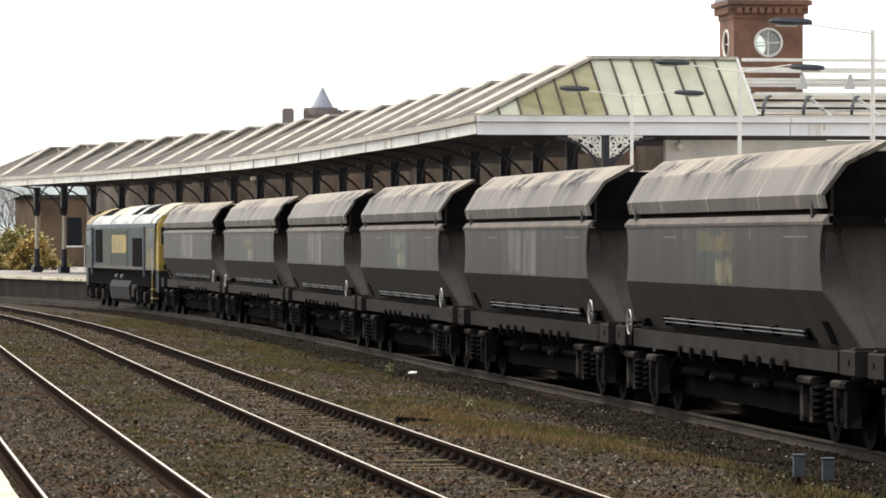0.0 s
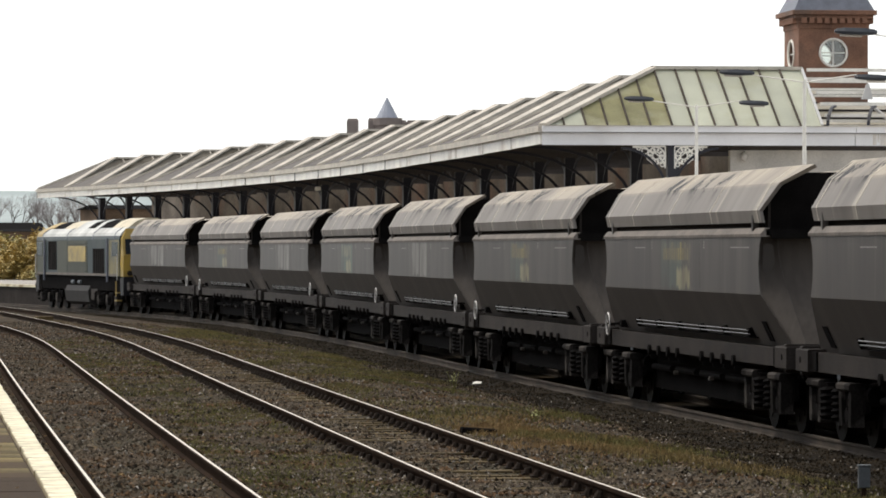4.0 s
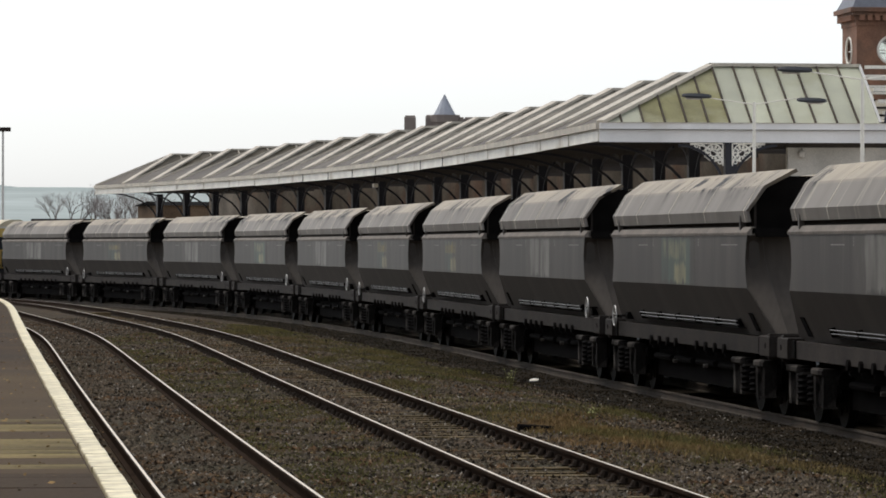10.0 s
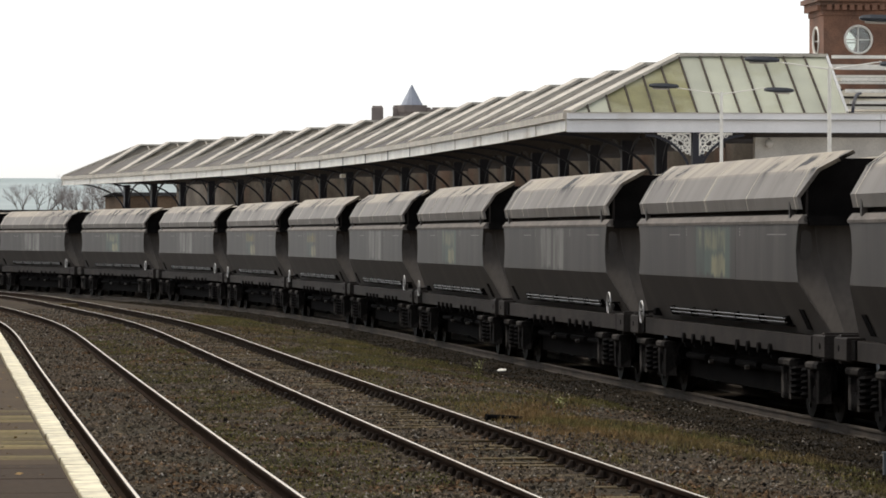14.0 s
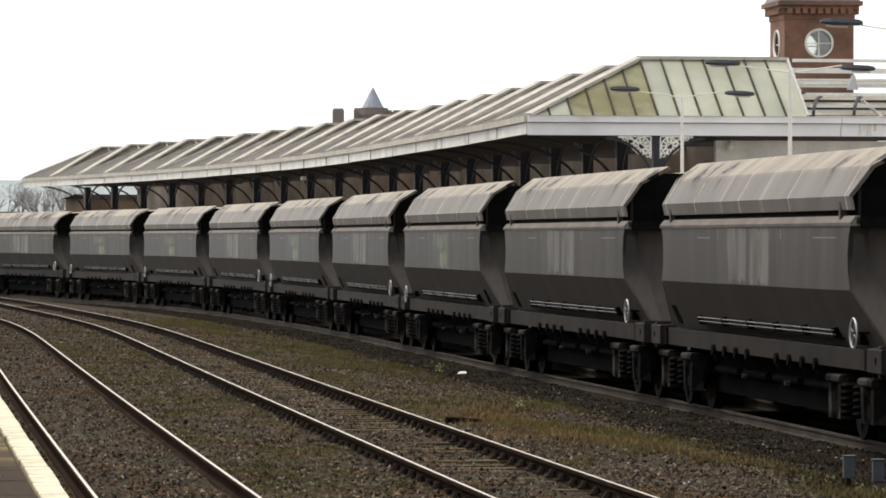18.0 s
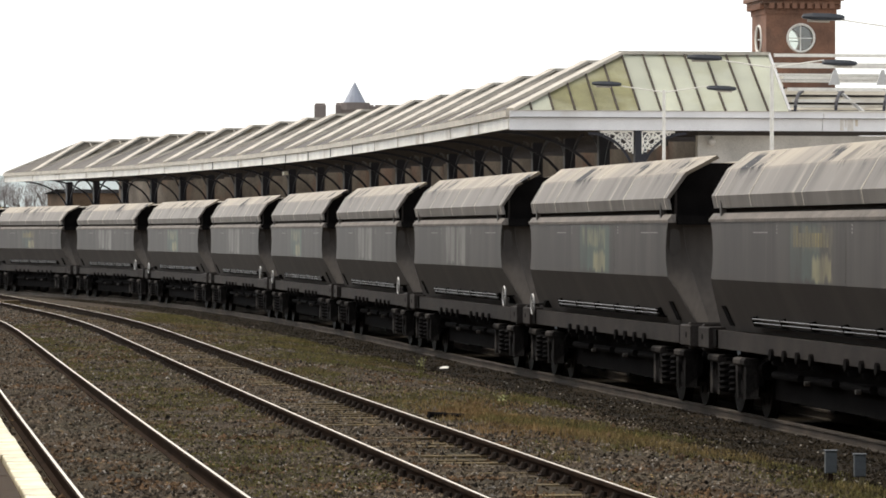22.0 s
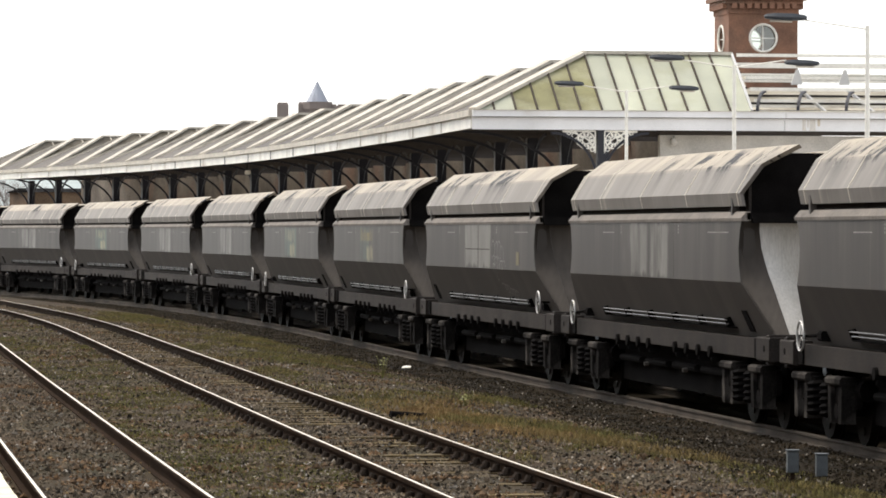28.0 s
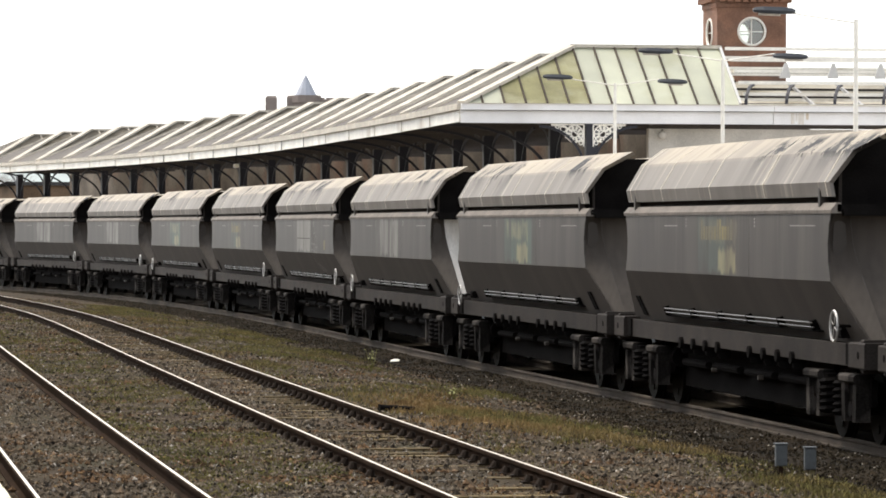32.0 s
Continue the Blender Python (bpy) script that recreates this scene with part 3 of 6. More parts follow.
RAIL_K = [0, 1, 0, 0, 0, 0, 0, 0, 0, 0, 0, 0, 0, 0]


def make_track(line, off, z, s0, s1, label, top, near_from, near_to, sink=0.0, web=None):
    t = thing("railway_track", label, "track", kind="structure")
    for side in (-HALF, HALF):
        sh = ribbon(line, s0, s1, 1.0, [(off + side + o, z + h) for o, h in RAIL], k=RAIL_K)
        part("rail", sh, [web or M_RAIL, top], t)
    pad = Shape().box(-0.13, 0.13, -1.3, 1.3, -0.13, 0.0).mesh("sleeper", M_SLEEPER)
    chair = Shape()
    for side in (-HALF, HALF):
        chair.box(-0.06, 0.06, side - 0.14, side + 0.14, -0.02, 0.025)
        for e in (-1, 1):
            chair.tube((0, side + e * 0.075, 0.02), (0, side + e * 0.06, 0.085), 0.055, 0.035, 8)
    chair = chair.mesh("chair", M_CHAIR)
    n = 0
    s = near_from
    while s < near_to:
        m = Matrix.Translation(on(line, s, off, z - 0.152 - sink + random.uniform(-0.02, 0.008))) @ pose(0, 0, 0, 0, 0, heading(line, s) + random.uniform(-0.7, 0.7))
        sl = part("sleeper", pad, None, t, at=m)
        if line is NEAR and off:
            part("chair", chair, None, sl)
        s += 0.72
        n += 1
    return t


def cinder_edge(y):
    """How far from the train's line the shade-dark cinders reach; wider towards the platform end."""
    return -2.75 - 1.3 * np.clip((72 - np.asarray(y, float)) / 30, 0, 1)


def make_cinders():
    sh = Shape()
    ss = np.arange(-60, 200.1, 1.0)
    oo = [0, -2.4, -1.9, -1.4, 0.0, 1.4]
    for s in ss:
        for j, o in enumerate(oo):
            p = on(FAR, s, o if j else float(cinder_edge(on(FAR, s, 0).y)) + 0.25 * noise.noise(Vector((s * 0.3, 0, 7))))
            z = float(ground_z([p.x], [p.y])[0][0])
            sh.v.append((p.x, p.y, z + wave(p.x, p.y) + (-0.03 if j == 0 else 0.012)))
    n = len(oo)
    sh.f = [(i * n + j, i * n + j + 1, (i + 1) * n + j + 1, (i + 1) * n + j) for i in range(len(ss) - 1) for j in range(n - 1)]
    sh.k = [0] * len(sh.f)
    tagged(part("cinder_bed", sh, M_CINDER_SHADE), "coal-dusted cinders under and beside the train, blackened as shade", "cinders", kind="structure")


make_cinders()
make_track(NEAR, 0, 0, -60, 300, "running line of worn steel rails on ballast beside the platform", M_RAILTOP, 4, 120, 0.03)
make_track(NEAR, SIX, 0, -60, 300, "second running line of worn steel rails on ballast", M_RAILTOP, 4, 130, 0.0)
make_track(FAR, 0, Z_FAR, -320, 400, "dull rails of the line under the coal train", M_RUSTTOP, 0, 60, 0.03, M_RAILFAR)


# ---------------------------------------------------------------- near platform
def make_near_platform():
    p = thing("platform_near", "near platform with worn slabs and a white edge line", "platform", kind="structure")
    part("platform_wall", ribbon(NEAR, -60, 140, 2.0, [(-1.86, -0.3), (-1.86, 0.74), (-12, 0.74), (-12, -0.3)]), M_SHADE_WALL, p)
    part("platform_surface", ribbon(NEAR, -60, 140, 2.0, [(-1.79, 0.7), (-1.79, 0.88), (-12, 0.88), (-12, 0.7)]), M_PLAT, p)
    part("edge_stone", ribbon(NEAR, -60, -20.2, 1.99, [(-1.6, 0.72), (-1.6, 0.886), (-1.77, 0.886), (-1.77, 0.72)]), M_EDGE, p)
    s = -20.0
    while s < 138:
        w = random.uniform(0.85, 0.95)
        o0, o1 = -1.77 + random.uniform(-0.007, 0.007), -1.6 + random.uniform(-0.005, 0.005)
        sh = Shape().box(-w / 2 + 0.004, w / 2 - 0.004, -(o1 - o0) / 2, (o1 - o0) / 2, 0.72, 0.886 + random.uniform(-0.0015, 0.0015), c=0.006)
        part("edge_stone", sh, M_EDGE, p, at=Matrix.Translation(on(NEAR, s + w / 2, (o0 + o1) / 2)) @ pose(0, 0, 0, 0, 0, heading(NEAR, s + w / 2)))
        s += w
    part("repair_patch", ribbon(NEAR, 5.6, 21, 2.2, [(-1.8, 0.8), (-1.8, 0.884), (-3.05, 0.884), (-3.05, 0.8)]), M_REPAIR, p, "brown asphalt repair strip")
    s = -10.0
    while s < 5:
        w = random.choice((0.45, 0.6, 0.6, 0.9))
        for o0, o1 in ((-2.43, -1.8), (-3.06, -2.44)):
            sh = Shape().box(-w / 2 + 0.006, w / 2 - 0.006, -(o1 - o0) / 2 + 0.004, (o1 - o0) / 2 - 0.004, 0.8, 0.885 + random.uniform(-0.0015, 0.0015), c=0.004)
            part("paving_slab", sh, (M_SLAB if random.random() < 0.55 else M_REPAIR) if s > -4 else M_PLAT, p, at=Matrix.Translation(on(NEAR, s + w / 2, (o0 + o1) / 2)) @ pose(0, 0, 0, 0, 0, heading(NEAR, s + w / 2)))
        s += w
    return p


make_near_platform()


def make_sky_blocker():
    """An unseen brick wall, added behind the near platform to block low sky light."""
    w = ribbon(NEAR, -110, 114, 4.0, [(-13.0, -0.5), (-13.0, 9.5), (-13.4, 9.5), (-13.4, -0.5)])
    tagged(part("wall_near_platform", w, M_BROWN), "unseen brown brick wall added to block low sky light", "wall", kind="structure")


make_sky_blocker()


# ---------------------------------------------------------------- far platform, canopy and buildings
def make_far_platform():
    p = thing("platform_far", "far platform with a pale stone edge under the canopy", "platform", kind="structure")
    part("platform_wall", ribbon(FAR, -60, 260, 2.0, [(1.6, -1.0), (1.6, Z_PLAT - 0.12), (40, Z_PLAT - 0.12), (40, -1.0)]), M_SHADE_WALL, p)
    part("platform_surface", ribbon(FAR, -60, 260, 2.0, [(2.0, Z_PLAT - 0.1), (2.0, Z_PLAT), (40, Z_PLAT), (40, Z_PLAT - 0.1)]), M_BOUNCE_PAVING, p)
    part("platform_edge", ribbon(FAR, -60, 260, 2.0, [(1.5, Z_PLAT - 0.11), (1.5, Z_PLAT + 0.01), (1.99, Z_PLAT + 0.01), (1.99, Z_PLAT - 0.11)]), M_EDGE, p)


make_far_platform()

EAVE, RIDGE = 5.735, 7.425
BAY, BAYS, S_END = 6.14, 20, 50.2
BACK = 12.5           # depth of the canopy behind its eave


def cp(s, d, z):
    """A point of the canopy: length along the track, depth behind the eave, height."""
    return on(FAR, s, eave_off(s) + d, z)


def make_canopy():
    c = thing("platform_canopy", "long Victorian ridge-and-furrow station canopy with white fascia", "canopy", kind="structure")
    up = Vector((0, 0, 0.06))
    for i in range(BAYS):
        a, b = S_END + i * BAY, S_END + (i + 1) * BAY
        m = (a + b) / 2 if i else S_END + 3.1
        back = 7.75
        hip = Shape().slab([cp(a, 0, EAVE), cp(m, 3.55, RIDGE), cp(b, 0, EAVE)], -up)
        part("roof_slope", hip, M_ROOF, c)
        if i:
            part("roof_glazing", Shape().slab([cp(a, 0, EAVE), cp(a, back, EAVE), cp(m, back, RIDGE), cp(m, 3.55, RIDGE)], -up * 0.4), M_DIRTYGLASS, c)
        part("roof_glazing", Shape().slab([cp(b, 0, EAVE), cp(m, 3.55, RIDGE), cp(m, back, RIDGE), cp(b, back, EAVE)], -up * 0.4), M_DIRTYGLASS, c)
        fl = Shape()
        for p0, p1, w in ((cp(a, 0, EAVE), cp(m, 3.55, RIDGE), 0.26), (cp(b, 0, EAVE), cp(m, 3.55, RIDGE), 0.14), (cp(m, 3.55, RIDGE), cp(m, back, RIDGE), 0.2)):
            fl.bar(p0 + up * 0.6, p1 + up * 0.6, w, 0.09)
        part("flashing", fl, M_LEAD, c)
        if i:
            bars = Shape()
            for d in np.arange(4.0, back, 0.75):
                bars.bar(cp(a, d, EAVE) + up * 0.3, cp(m, d, RIDGE) + up * 0.3, 0.05, 0.06)
            part("glazing_bars", bars, M_LEAD, c)
    # glazed end slope towards the open platform
    a, m = S_END, S_END + 3.1
    w = 7.7 / 13

    def top(f):
        """Where the bar that rises from f meets the hip or the ridge."""
        u = min(1.0, f / 3.55)
        return cp(a + 3.1 * u, f, EAVE + (RIDGE - EAVE) * u)
    for i in range(13):
        f0, f1 = i * w, (i + 1) * w
        q = [cp(a, f0, EAVE), cp(a, f1, EAVE), top(f1), top(f0)]
        mossy = i in (2, 3, 4, 5)
        part("glass_pane", Shape().slab(q if i else q[:3], Vector((0, 0, -0.02))), M_MOSS if mossy else M_GLASS, c, "mossy pane" if mossy else "")
        if i:
            part("glazing_bar", Shape().bar(q[0] + up * 0.5, q[3] + up * 0.5, 0.045, 0.06), M_RAILFAR, c)
    part("glazing_bar", Shape().bar(cp(a, 7.7, EAVE) + up * 0.5, cp(m, 7.75, RIDGE) + up * 0.5, 0.07, 0.1), M_STEEL, c)
    for i in range(8):
        f0, f1 = 12.3 + i * 0.6, 12.87 + i * 0.6
        part("glass_pane", Shape().slab([cp(a, f0, EAVE), cp(a, f1, EAVE), cp(a + 2.2, f1, EAVE + 1.2), cp(a + 2.2, f0, EAVE + 1.2)], Vector((0, 0, -0.02))), M_GLASS, c)
    part("ridge_cap", Shape().bar(cp(m, 3.5, RIDGE) + up, cp(m, 7.6, RIDGE) + up, 0.1, 0.06), M_FRAME, c)
    # fascia boards along the track, one to a third of a bay, and a gutter above them
    s = S_END
    w = BAY
    while s < S_END + BAY * BAYS - 0.1:
        e = min(s + w, S_END + BAY * BAYS)
        z0, z1 = EAVE - 0.48, EAVE - 0.16
        p0, p1 = cp(s + 0.006, -0.02, 0), cp(e - 0.006, -0.02, 0)
        d = (cp(s, 0.06, 0) - cp(s, 0, 0))
        j = random.uniform(-0.008, 0.008)
        part("fascia_board", Shape().slab([p0 + Vector((0, 0, z0 + j)), p1 + Vector((0, 0, z0 + j)), p1 + Vector((0, 0, z1)), p0 + Vector((0, 0, z1))], d), M_WHITE, c)
        s = e
    s = S_END
    while s < S_END + BAY * BAYS + 0.1:
        p, d = cp(s, -0.035, 0), cp(s, -0.02, 0) - cp(s, 0, 0)
        t = (cp(s + 0.022, 0, 0) - cp(s - 0.022, 0, 0)) / 2
        part("joint_plate", Shape().slab([p - t + Vector((0, 0, EAVE - 0.49)), p + t + Vector((0, 0, EAVE - 0.49)), p + t + Vector((0, 0, EAVE - 0.165)), p - t + Vector((0, 0, EAVE - 0.165))], d), M_LEAD if int(s) % 3 else M_RAIL, c)
        s += w
    ss = np.arange(S_END, S_END + BAY * BAYS + 0.1, BAY / 2)
    g = Shape()
    for s0, s1 in zip(ss[:-1], ss[1:]):
        g.bar(cp(s0, -0.04, EAVE - 0.07), cp(s1, -0.04, EAVE - 0.07), 0.16, 0.17)
    part("gutter", g, M_LEAD, c)
    # fascia of the end, running on to the right
    for d0, d1 in ((-0.02, 8.6), (8.62, 17.0), (17.02, 30.0)):
        part("end_fascia", Shape().bar(cp(S_END, d0, EAVE - 0.34), cp(S_END, d1, EAVE - 0.34), 0.06, 0.34), M_FASCIA, c)
        part("end_gutter", Shape().bar(cp(S_END - 0.08, d0, EAVE - 0.075), cp(S_END - 0.08, d1, EAVE - 0.075), 0.2, 0.17), M_FASCIA, c)
        # Dark strip put in as the shadow line below the gutter.
        part("end_joint", Shape().bar(cp(S_END - 0.05, d0, EAVE - 0.168), cp(S_END - 0.05, d1, EAVE - 0.168), 0.07, 0.016), M_UNDER, c)
        part("end_cap", Shape().bar(cp(S_END - 0.12, d0, EAVE + 0.016), cp(S_END - 0.12, d1, EAVE + 0.016), 0.2, 0.014), M_LEAD, c)
    for d, w, h in ((9.1, 0.1, 0.3), (9.23, 0.05, 0.22), (9.3, 0.16, 0.31), (9.52, 0.07, 0.18)):
        part("rust_run", Shape().bar(cp(S_END - 0.033, d, EAVE - 0.19 - h / 2), cp(S_END - 0.033, d + w, EAVE - 0.19 - h / 2), 0.004, h), M_RUSTRUN, c, "pale rust stain")
    # boarded underside
    for i in range(BAYS):
        a, b = S_END + i * BAY, S_END + (i + 1) * BAY
        for k in range(4):
            d0, d1 = 0.05 + k * 0.84, 0.05 + k * 0.84 + 0.82
            z = EAVE - 0.2 + 0.05 * k
            part("soffit_board", Shape().slab([cp(a + 0.1, d0, z), cp(b - 0.1, d0, z), cp(b - 0.1, d1, z + 0.03), cp(a + 0.1, d1, z + 0.03)], Vector((0, 0, 0.03))), M_SOFFIT, c)
    bm_ = Shape()
    for i in range(BAYS + 1):
        s = S_END + 0.15 + i * (BAY * BAYS - 0.3) / BAYS
        bm_.bar(cp(s, 0.1, EAVE - 0.3), cp(s, BACK, EAVE - 0.3), 0.12, 0.18)
    part("cross_beams", bm_, M_UNDER, c)
    # unglazed skeleton of the neighbouring roof
    for i in range(2):
        a, b = S_END + i * BAY, S_END + (i + 1) * BAY
        m = (a + b) / 2
        for k in range(6):
            if i and k < 4:
                continue
            u = k / 5
            part("purlin", Shape().bar(cp(a + (m - a) * u, 7.9, EAVE + (RIDGE - EAVE) * u), cp(a + (m - a) * u, 30, EAVE + (RIDGE - EAVE) * u), 0.07, 0.09), M_WHITE, c)
            if k in (1, 3):
                part("purlin", Shape().bar(cp(b + (m - b) * u, 7.9, EAVE + (RIDGE - EAVE) * u), cp(b + (m - b) * u, 30, EAVE + (RIDGE - EAVE) * u), 0.06, 0.07), M_WHITE, c)
        if i:
            continue
        for d in np.arange(9.3, 22, 1.35):
            up_ = cp(a + 1.6, d, EAVE + 0.82)
            al = cp(a + 1.6, d + 1, 0) - cp(a + 1.6, d, 0)
            part("gusset", Shape().slab([up_ - al * 0.16, up_ + al * 0.16, up_ + al * 0.06 + Vector((0, 0, 0.42)), up_ - al * 0.02 + Vector((0, 0, 0.42))], cp(a + 1.66, d, 0) - cp(a + 1.6, d, 0)), M_STEEL, c)
            part("strut", Shape().bar(up_ + al * 0.1 - Vector((0, 0, 0.15)), cp(a + 0.2, d + 0.5, EAVE + 0.03), 0.07, 0.07), M_STEEL, c)
        for d in (7.85, 8.98, 10.33, 11.7, 13.05, 14.4):
            k = Shape()
            pts = [cp(a + 1.0 * (1 - math.cos(t)), d + 0.42 * (1 - math.cos(t)), EAVE + 0.6 * math.sin(t)) for t in [math.pi / 2 * j / 6 for j in range(7)]]
            for p0, p1 in zip(pts[:-1], pts[1:]):
                k.bar(p0, p1, 0.08, 0.06)
            part("curved_brace", k, M_IRON, c, "dark curved brace")
    a = S_END + BAY
    for k in range(7):
        z0 = EAVE + k * 0.235
        u = k * 0.235 / (RIDGE - EAVE)
        d1 = 9.2 if k in (4, 6) else 30.0
        part("roof_board", Shape().slab([cp(a + 3.07 * u, 7.9, z0), cp(a + 3.07 * u, d1, z0), cp(a + 3.07 * u + 0.4, d1, z0 + 0.225), cp(a + 3.07 * u + 0.4, 7.9, z0 + 0.225)], (0, 0, -0.03)), M_BOARD, c)
        # Dark strips stand for the shadow gaps between the boards.
        part("board_edge", Shape().bar(cp(a + 3.07 * u - 0.05, 7.9, z0), cp(a + 3.07 * u - 0.05, d1, z0), 0.05, 0.06), M_FRAME, c)
    return c


make_canopy()


def make_column():
    c = thing("canopy_column", "dark iron canopy column with curved brackets", "column", group="canopy columns")
    h = EAVE - 0.45 - Z_PLAT
    part("base", Shape().box(-0.26, 0.26, -0.26, 0.26, 0, 0.35, c=0.03).tube((0, 0, 0.35), (0, 0, 1.3), 0.17, 0.15, 12), M_IRON, c)
    part("shaft", Shape().tube((0, 0, 1.3), (0, 0, h - 1.6), 0.12, 0.1, 12), M_CREAM, c, "cream-painted shaft")
    part("capital", Shape().tube((0, 0, h - 1.6), (0, 0, h - 1.35), 0.13, 0.2, 12).box(-0.16, 0.16, -0.16, 0.16, h - 1.35, h, c=0.03), M_IRON, c)
    for dx, dy, wd in ((1, 0, 2.3), (-1, 0, 2.3), (0, 1, 2.9)):
        b = Shape()
        pts = [Vector((dx * (0.15 + wd * (1 - math.cos(t))), dy * (0.15 + wd * (1 - math.cos(t))), h - 1.55 + 1.6 * math.sin(t))) for t in [math.pi / 2 * i / 8 for i in range(9)]]
        for p0, p1 in zip(pts[:-1], pts[1:]):
            b.bar(p0, p1, 0.06, 0.08)
        part("bracket", b, M_IRON, c)
    return c


column = make_column()
for i in range(BAYS + 1):
    s = S_END + 0.2 + i * BAY - (0.5 if i == BAYS else 0)
    m = Matrix.Translation(cp(s, 3.6, Z_PLAT)) @ pose(0, 0, 0, 0, 0, heading(FAR, s))
    if i == 0:
        column.matrix_basis = m
    else:
        copy_thing(column, m)


for o in [o for o in column.children if o.name.startswith("bracket")][1:]:
    bpy.data.objects.remove(o)


def make_spandrels():
    """White pierced iron brackets of the end column, over dark curved ribs."""
    t = thing("bracket_screen", "white pierced cast-iron bracket screens by the end column", "bracket", at=Matrix.Translation(cp(S_END + 0.05, 3.5, 0)) @ pose(0, 0, 0, 0, 0, heading(FAR, S_END)))
    top = EAVE - 0.54
    for e in (1, -1):
        def at(d, z):
            return Vector((0, -e * (d - 0.07), top + z))
        sh = Shape()
        edge = [at(0.2 + 0.9 * (1 - math.cos(a)), -0.6 + 0.58 * math.sin(a)) for a in [math.pi / 2 * i / 10 for i in range(11)]]
        for p0, p1 in zip(edge[:-1], edge[1:]):
            sh.bar(p0, p1, 0.03, 0.035)
        sh.bar(at(0.2, 0), at(1.1, 0), 0.03, 0.04).bar(at(0.2, 0), at(0.2, -0.6), 0.03, 0.035)
        c = at(0.45, -0.25)
        for r, w in ((0.225, 0.024), (0.1, 0.02)):
            sh.ring(c, (1, 0, 0), r, w)
        for k in range(10):
            a = k * math.pi / 5
            u = Vector((0, math.cos(a), math.sin(a)))
            sh.bar(c + u * 0.1, c + u * 0.22, 0.025, 0.03)
            sh.ring(c + u * 0.16, (1, 0, 0), 0.03, 0.012, 8)
        for d, z, r in ((0.76, -0.12, 0.085), (0.93, -0.06, 0.045), (0.28, -0.5, 0.05), (0.66, -0.33, 0.04)):
            sh.ring(at(d, z), (1, 0, 0), r, 0.018, 12)
        part("screen", sh, M_WHITE, t)
        rib = Shape()
        arc = [at(0.16 + 1.25 * (1 - math.cos(a)), -1.35 + 1.3 * math.sin(a)) for a in [math.pi / 2 * i / 10 for i in range(11)]]
        for p0, p1 in zip(arc[:-1], arc[1:]):
            rib.bar(p0, p1, 0.06, 0.07)
        part("rib", rib, M_IRON, t, "dark curved rib")


make_spandrels()


def make_station_building():
    b = thing("station_building", "long brown brick station building behind the canopy columns", "building", kind="structure")
    s = S_END + 8
    while s < 180:
        e = s + BAY
        d = cp(s, 9.3, 0) - cp(s, 9, 0)

        def panel(s0, s1, z0, z1, m=M_WALLB, name="wall_panel", dd=9.0):
            off = cp(s0, dd, 0) - cp(s0, 9.0, 0)
            part(name, Shape().slab([cp(s0, 9, z0) + off, cp(s1, 9, z0) + off, cp(s1, 9, z1) + off, cp(s0, 9, z1) + off], d), m, b)
        panel(s, s + 2.0, Z_PLAT, EAVE - 0.2)
        panel(e - 2.0, e, Z_PLAT, EAVE - 0.2)
        panel(s + 2.0, e - 2.0, Z_PLAT, Z_PLAT + 1.0)
        panel(s + 2.0, e - 2.0, Z_PLAT + 3.4, EAVE - 0.2)
        door = int(s / BAY) % 4 == 1
        panel(s + 2.0, e - 2.0, Z_PLAT + 1.0, Z_PLAT + 3.4, M_DOOR if door else M_CABGLASS, "door_panel" if door else "window_pane", 9.15)
        s = e
    for z0, z1, m, nm in ((Z_PLAT, EAVE - 0.62, M_PLASTER, "end_wall"), (EAVE - 0.6, EAVE - 0.22, M_UNDER, "end_beam")):
        part(nm, Shape().slab([cp(S_END + 0.8, 5.3, z0), cp(S_END + 0.8, 30, z0), cp(S_END + 0.8, 30, z1), cp(S_END + 0.8, 5.3, z1)], cp(S_END + 1.1, 9, 0) - cp(S_END + 0.8, 9, 0)), m, b)


make_station_building()
globe = Shape()
for a in range(8):
    r0, r1 = (0.12 * math.sin(math.pi * k / 8) for k in (a, a + 1))
    globe.tube((0, 0, -0.12 * math.cos(math.pi * a / 8)), (0, 0, -0.12 * math.cos(math.pi * (a + 1) / 8)), max(r0, 0.004), max(r1, 0.004), 14)
lamp_ball = thing("wall_lamp", "pale globe lamp on the canopy end wall", "lamp", at=Matrix.Translation(cp(S_END + 0.62, 5.65, EAVE - 0.8)))
part("globe", globe, M_PLASTER, lamp_ball)
part("wall_arm", Shape().tube((0, 0, 0.1), (0.02, 0.25, 0.16), 0.02), M_IRON, lamp_ball)


def make_camera_post():
    t = thing("security_camera", "small white security camera hung under the canopy", "camera", at=Matrix.Translation(cp(115, 1.5, EAVE - 0.3)) @ pose(0, 0, 0, 0, 0, heading(FAR, 115)))
    part("hanger", Shape().tube((0, 0, 0), (0, 0, -0.42), 0.03, n=8), M_BLACK, t)
    part("housing", Shape().box(-0.3, 0.1, -0.09, 0.09, -0.55, -0.38, c=0.03), M_WHITE, t, "white camera housing")


make_camera_post()


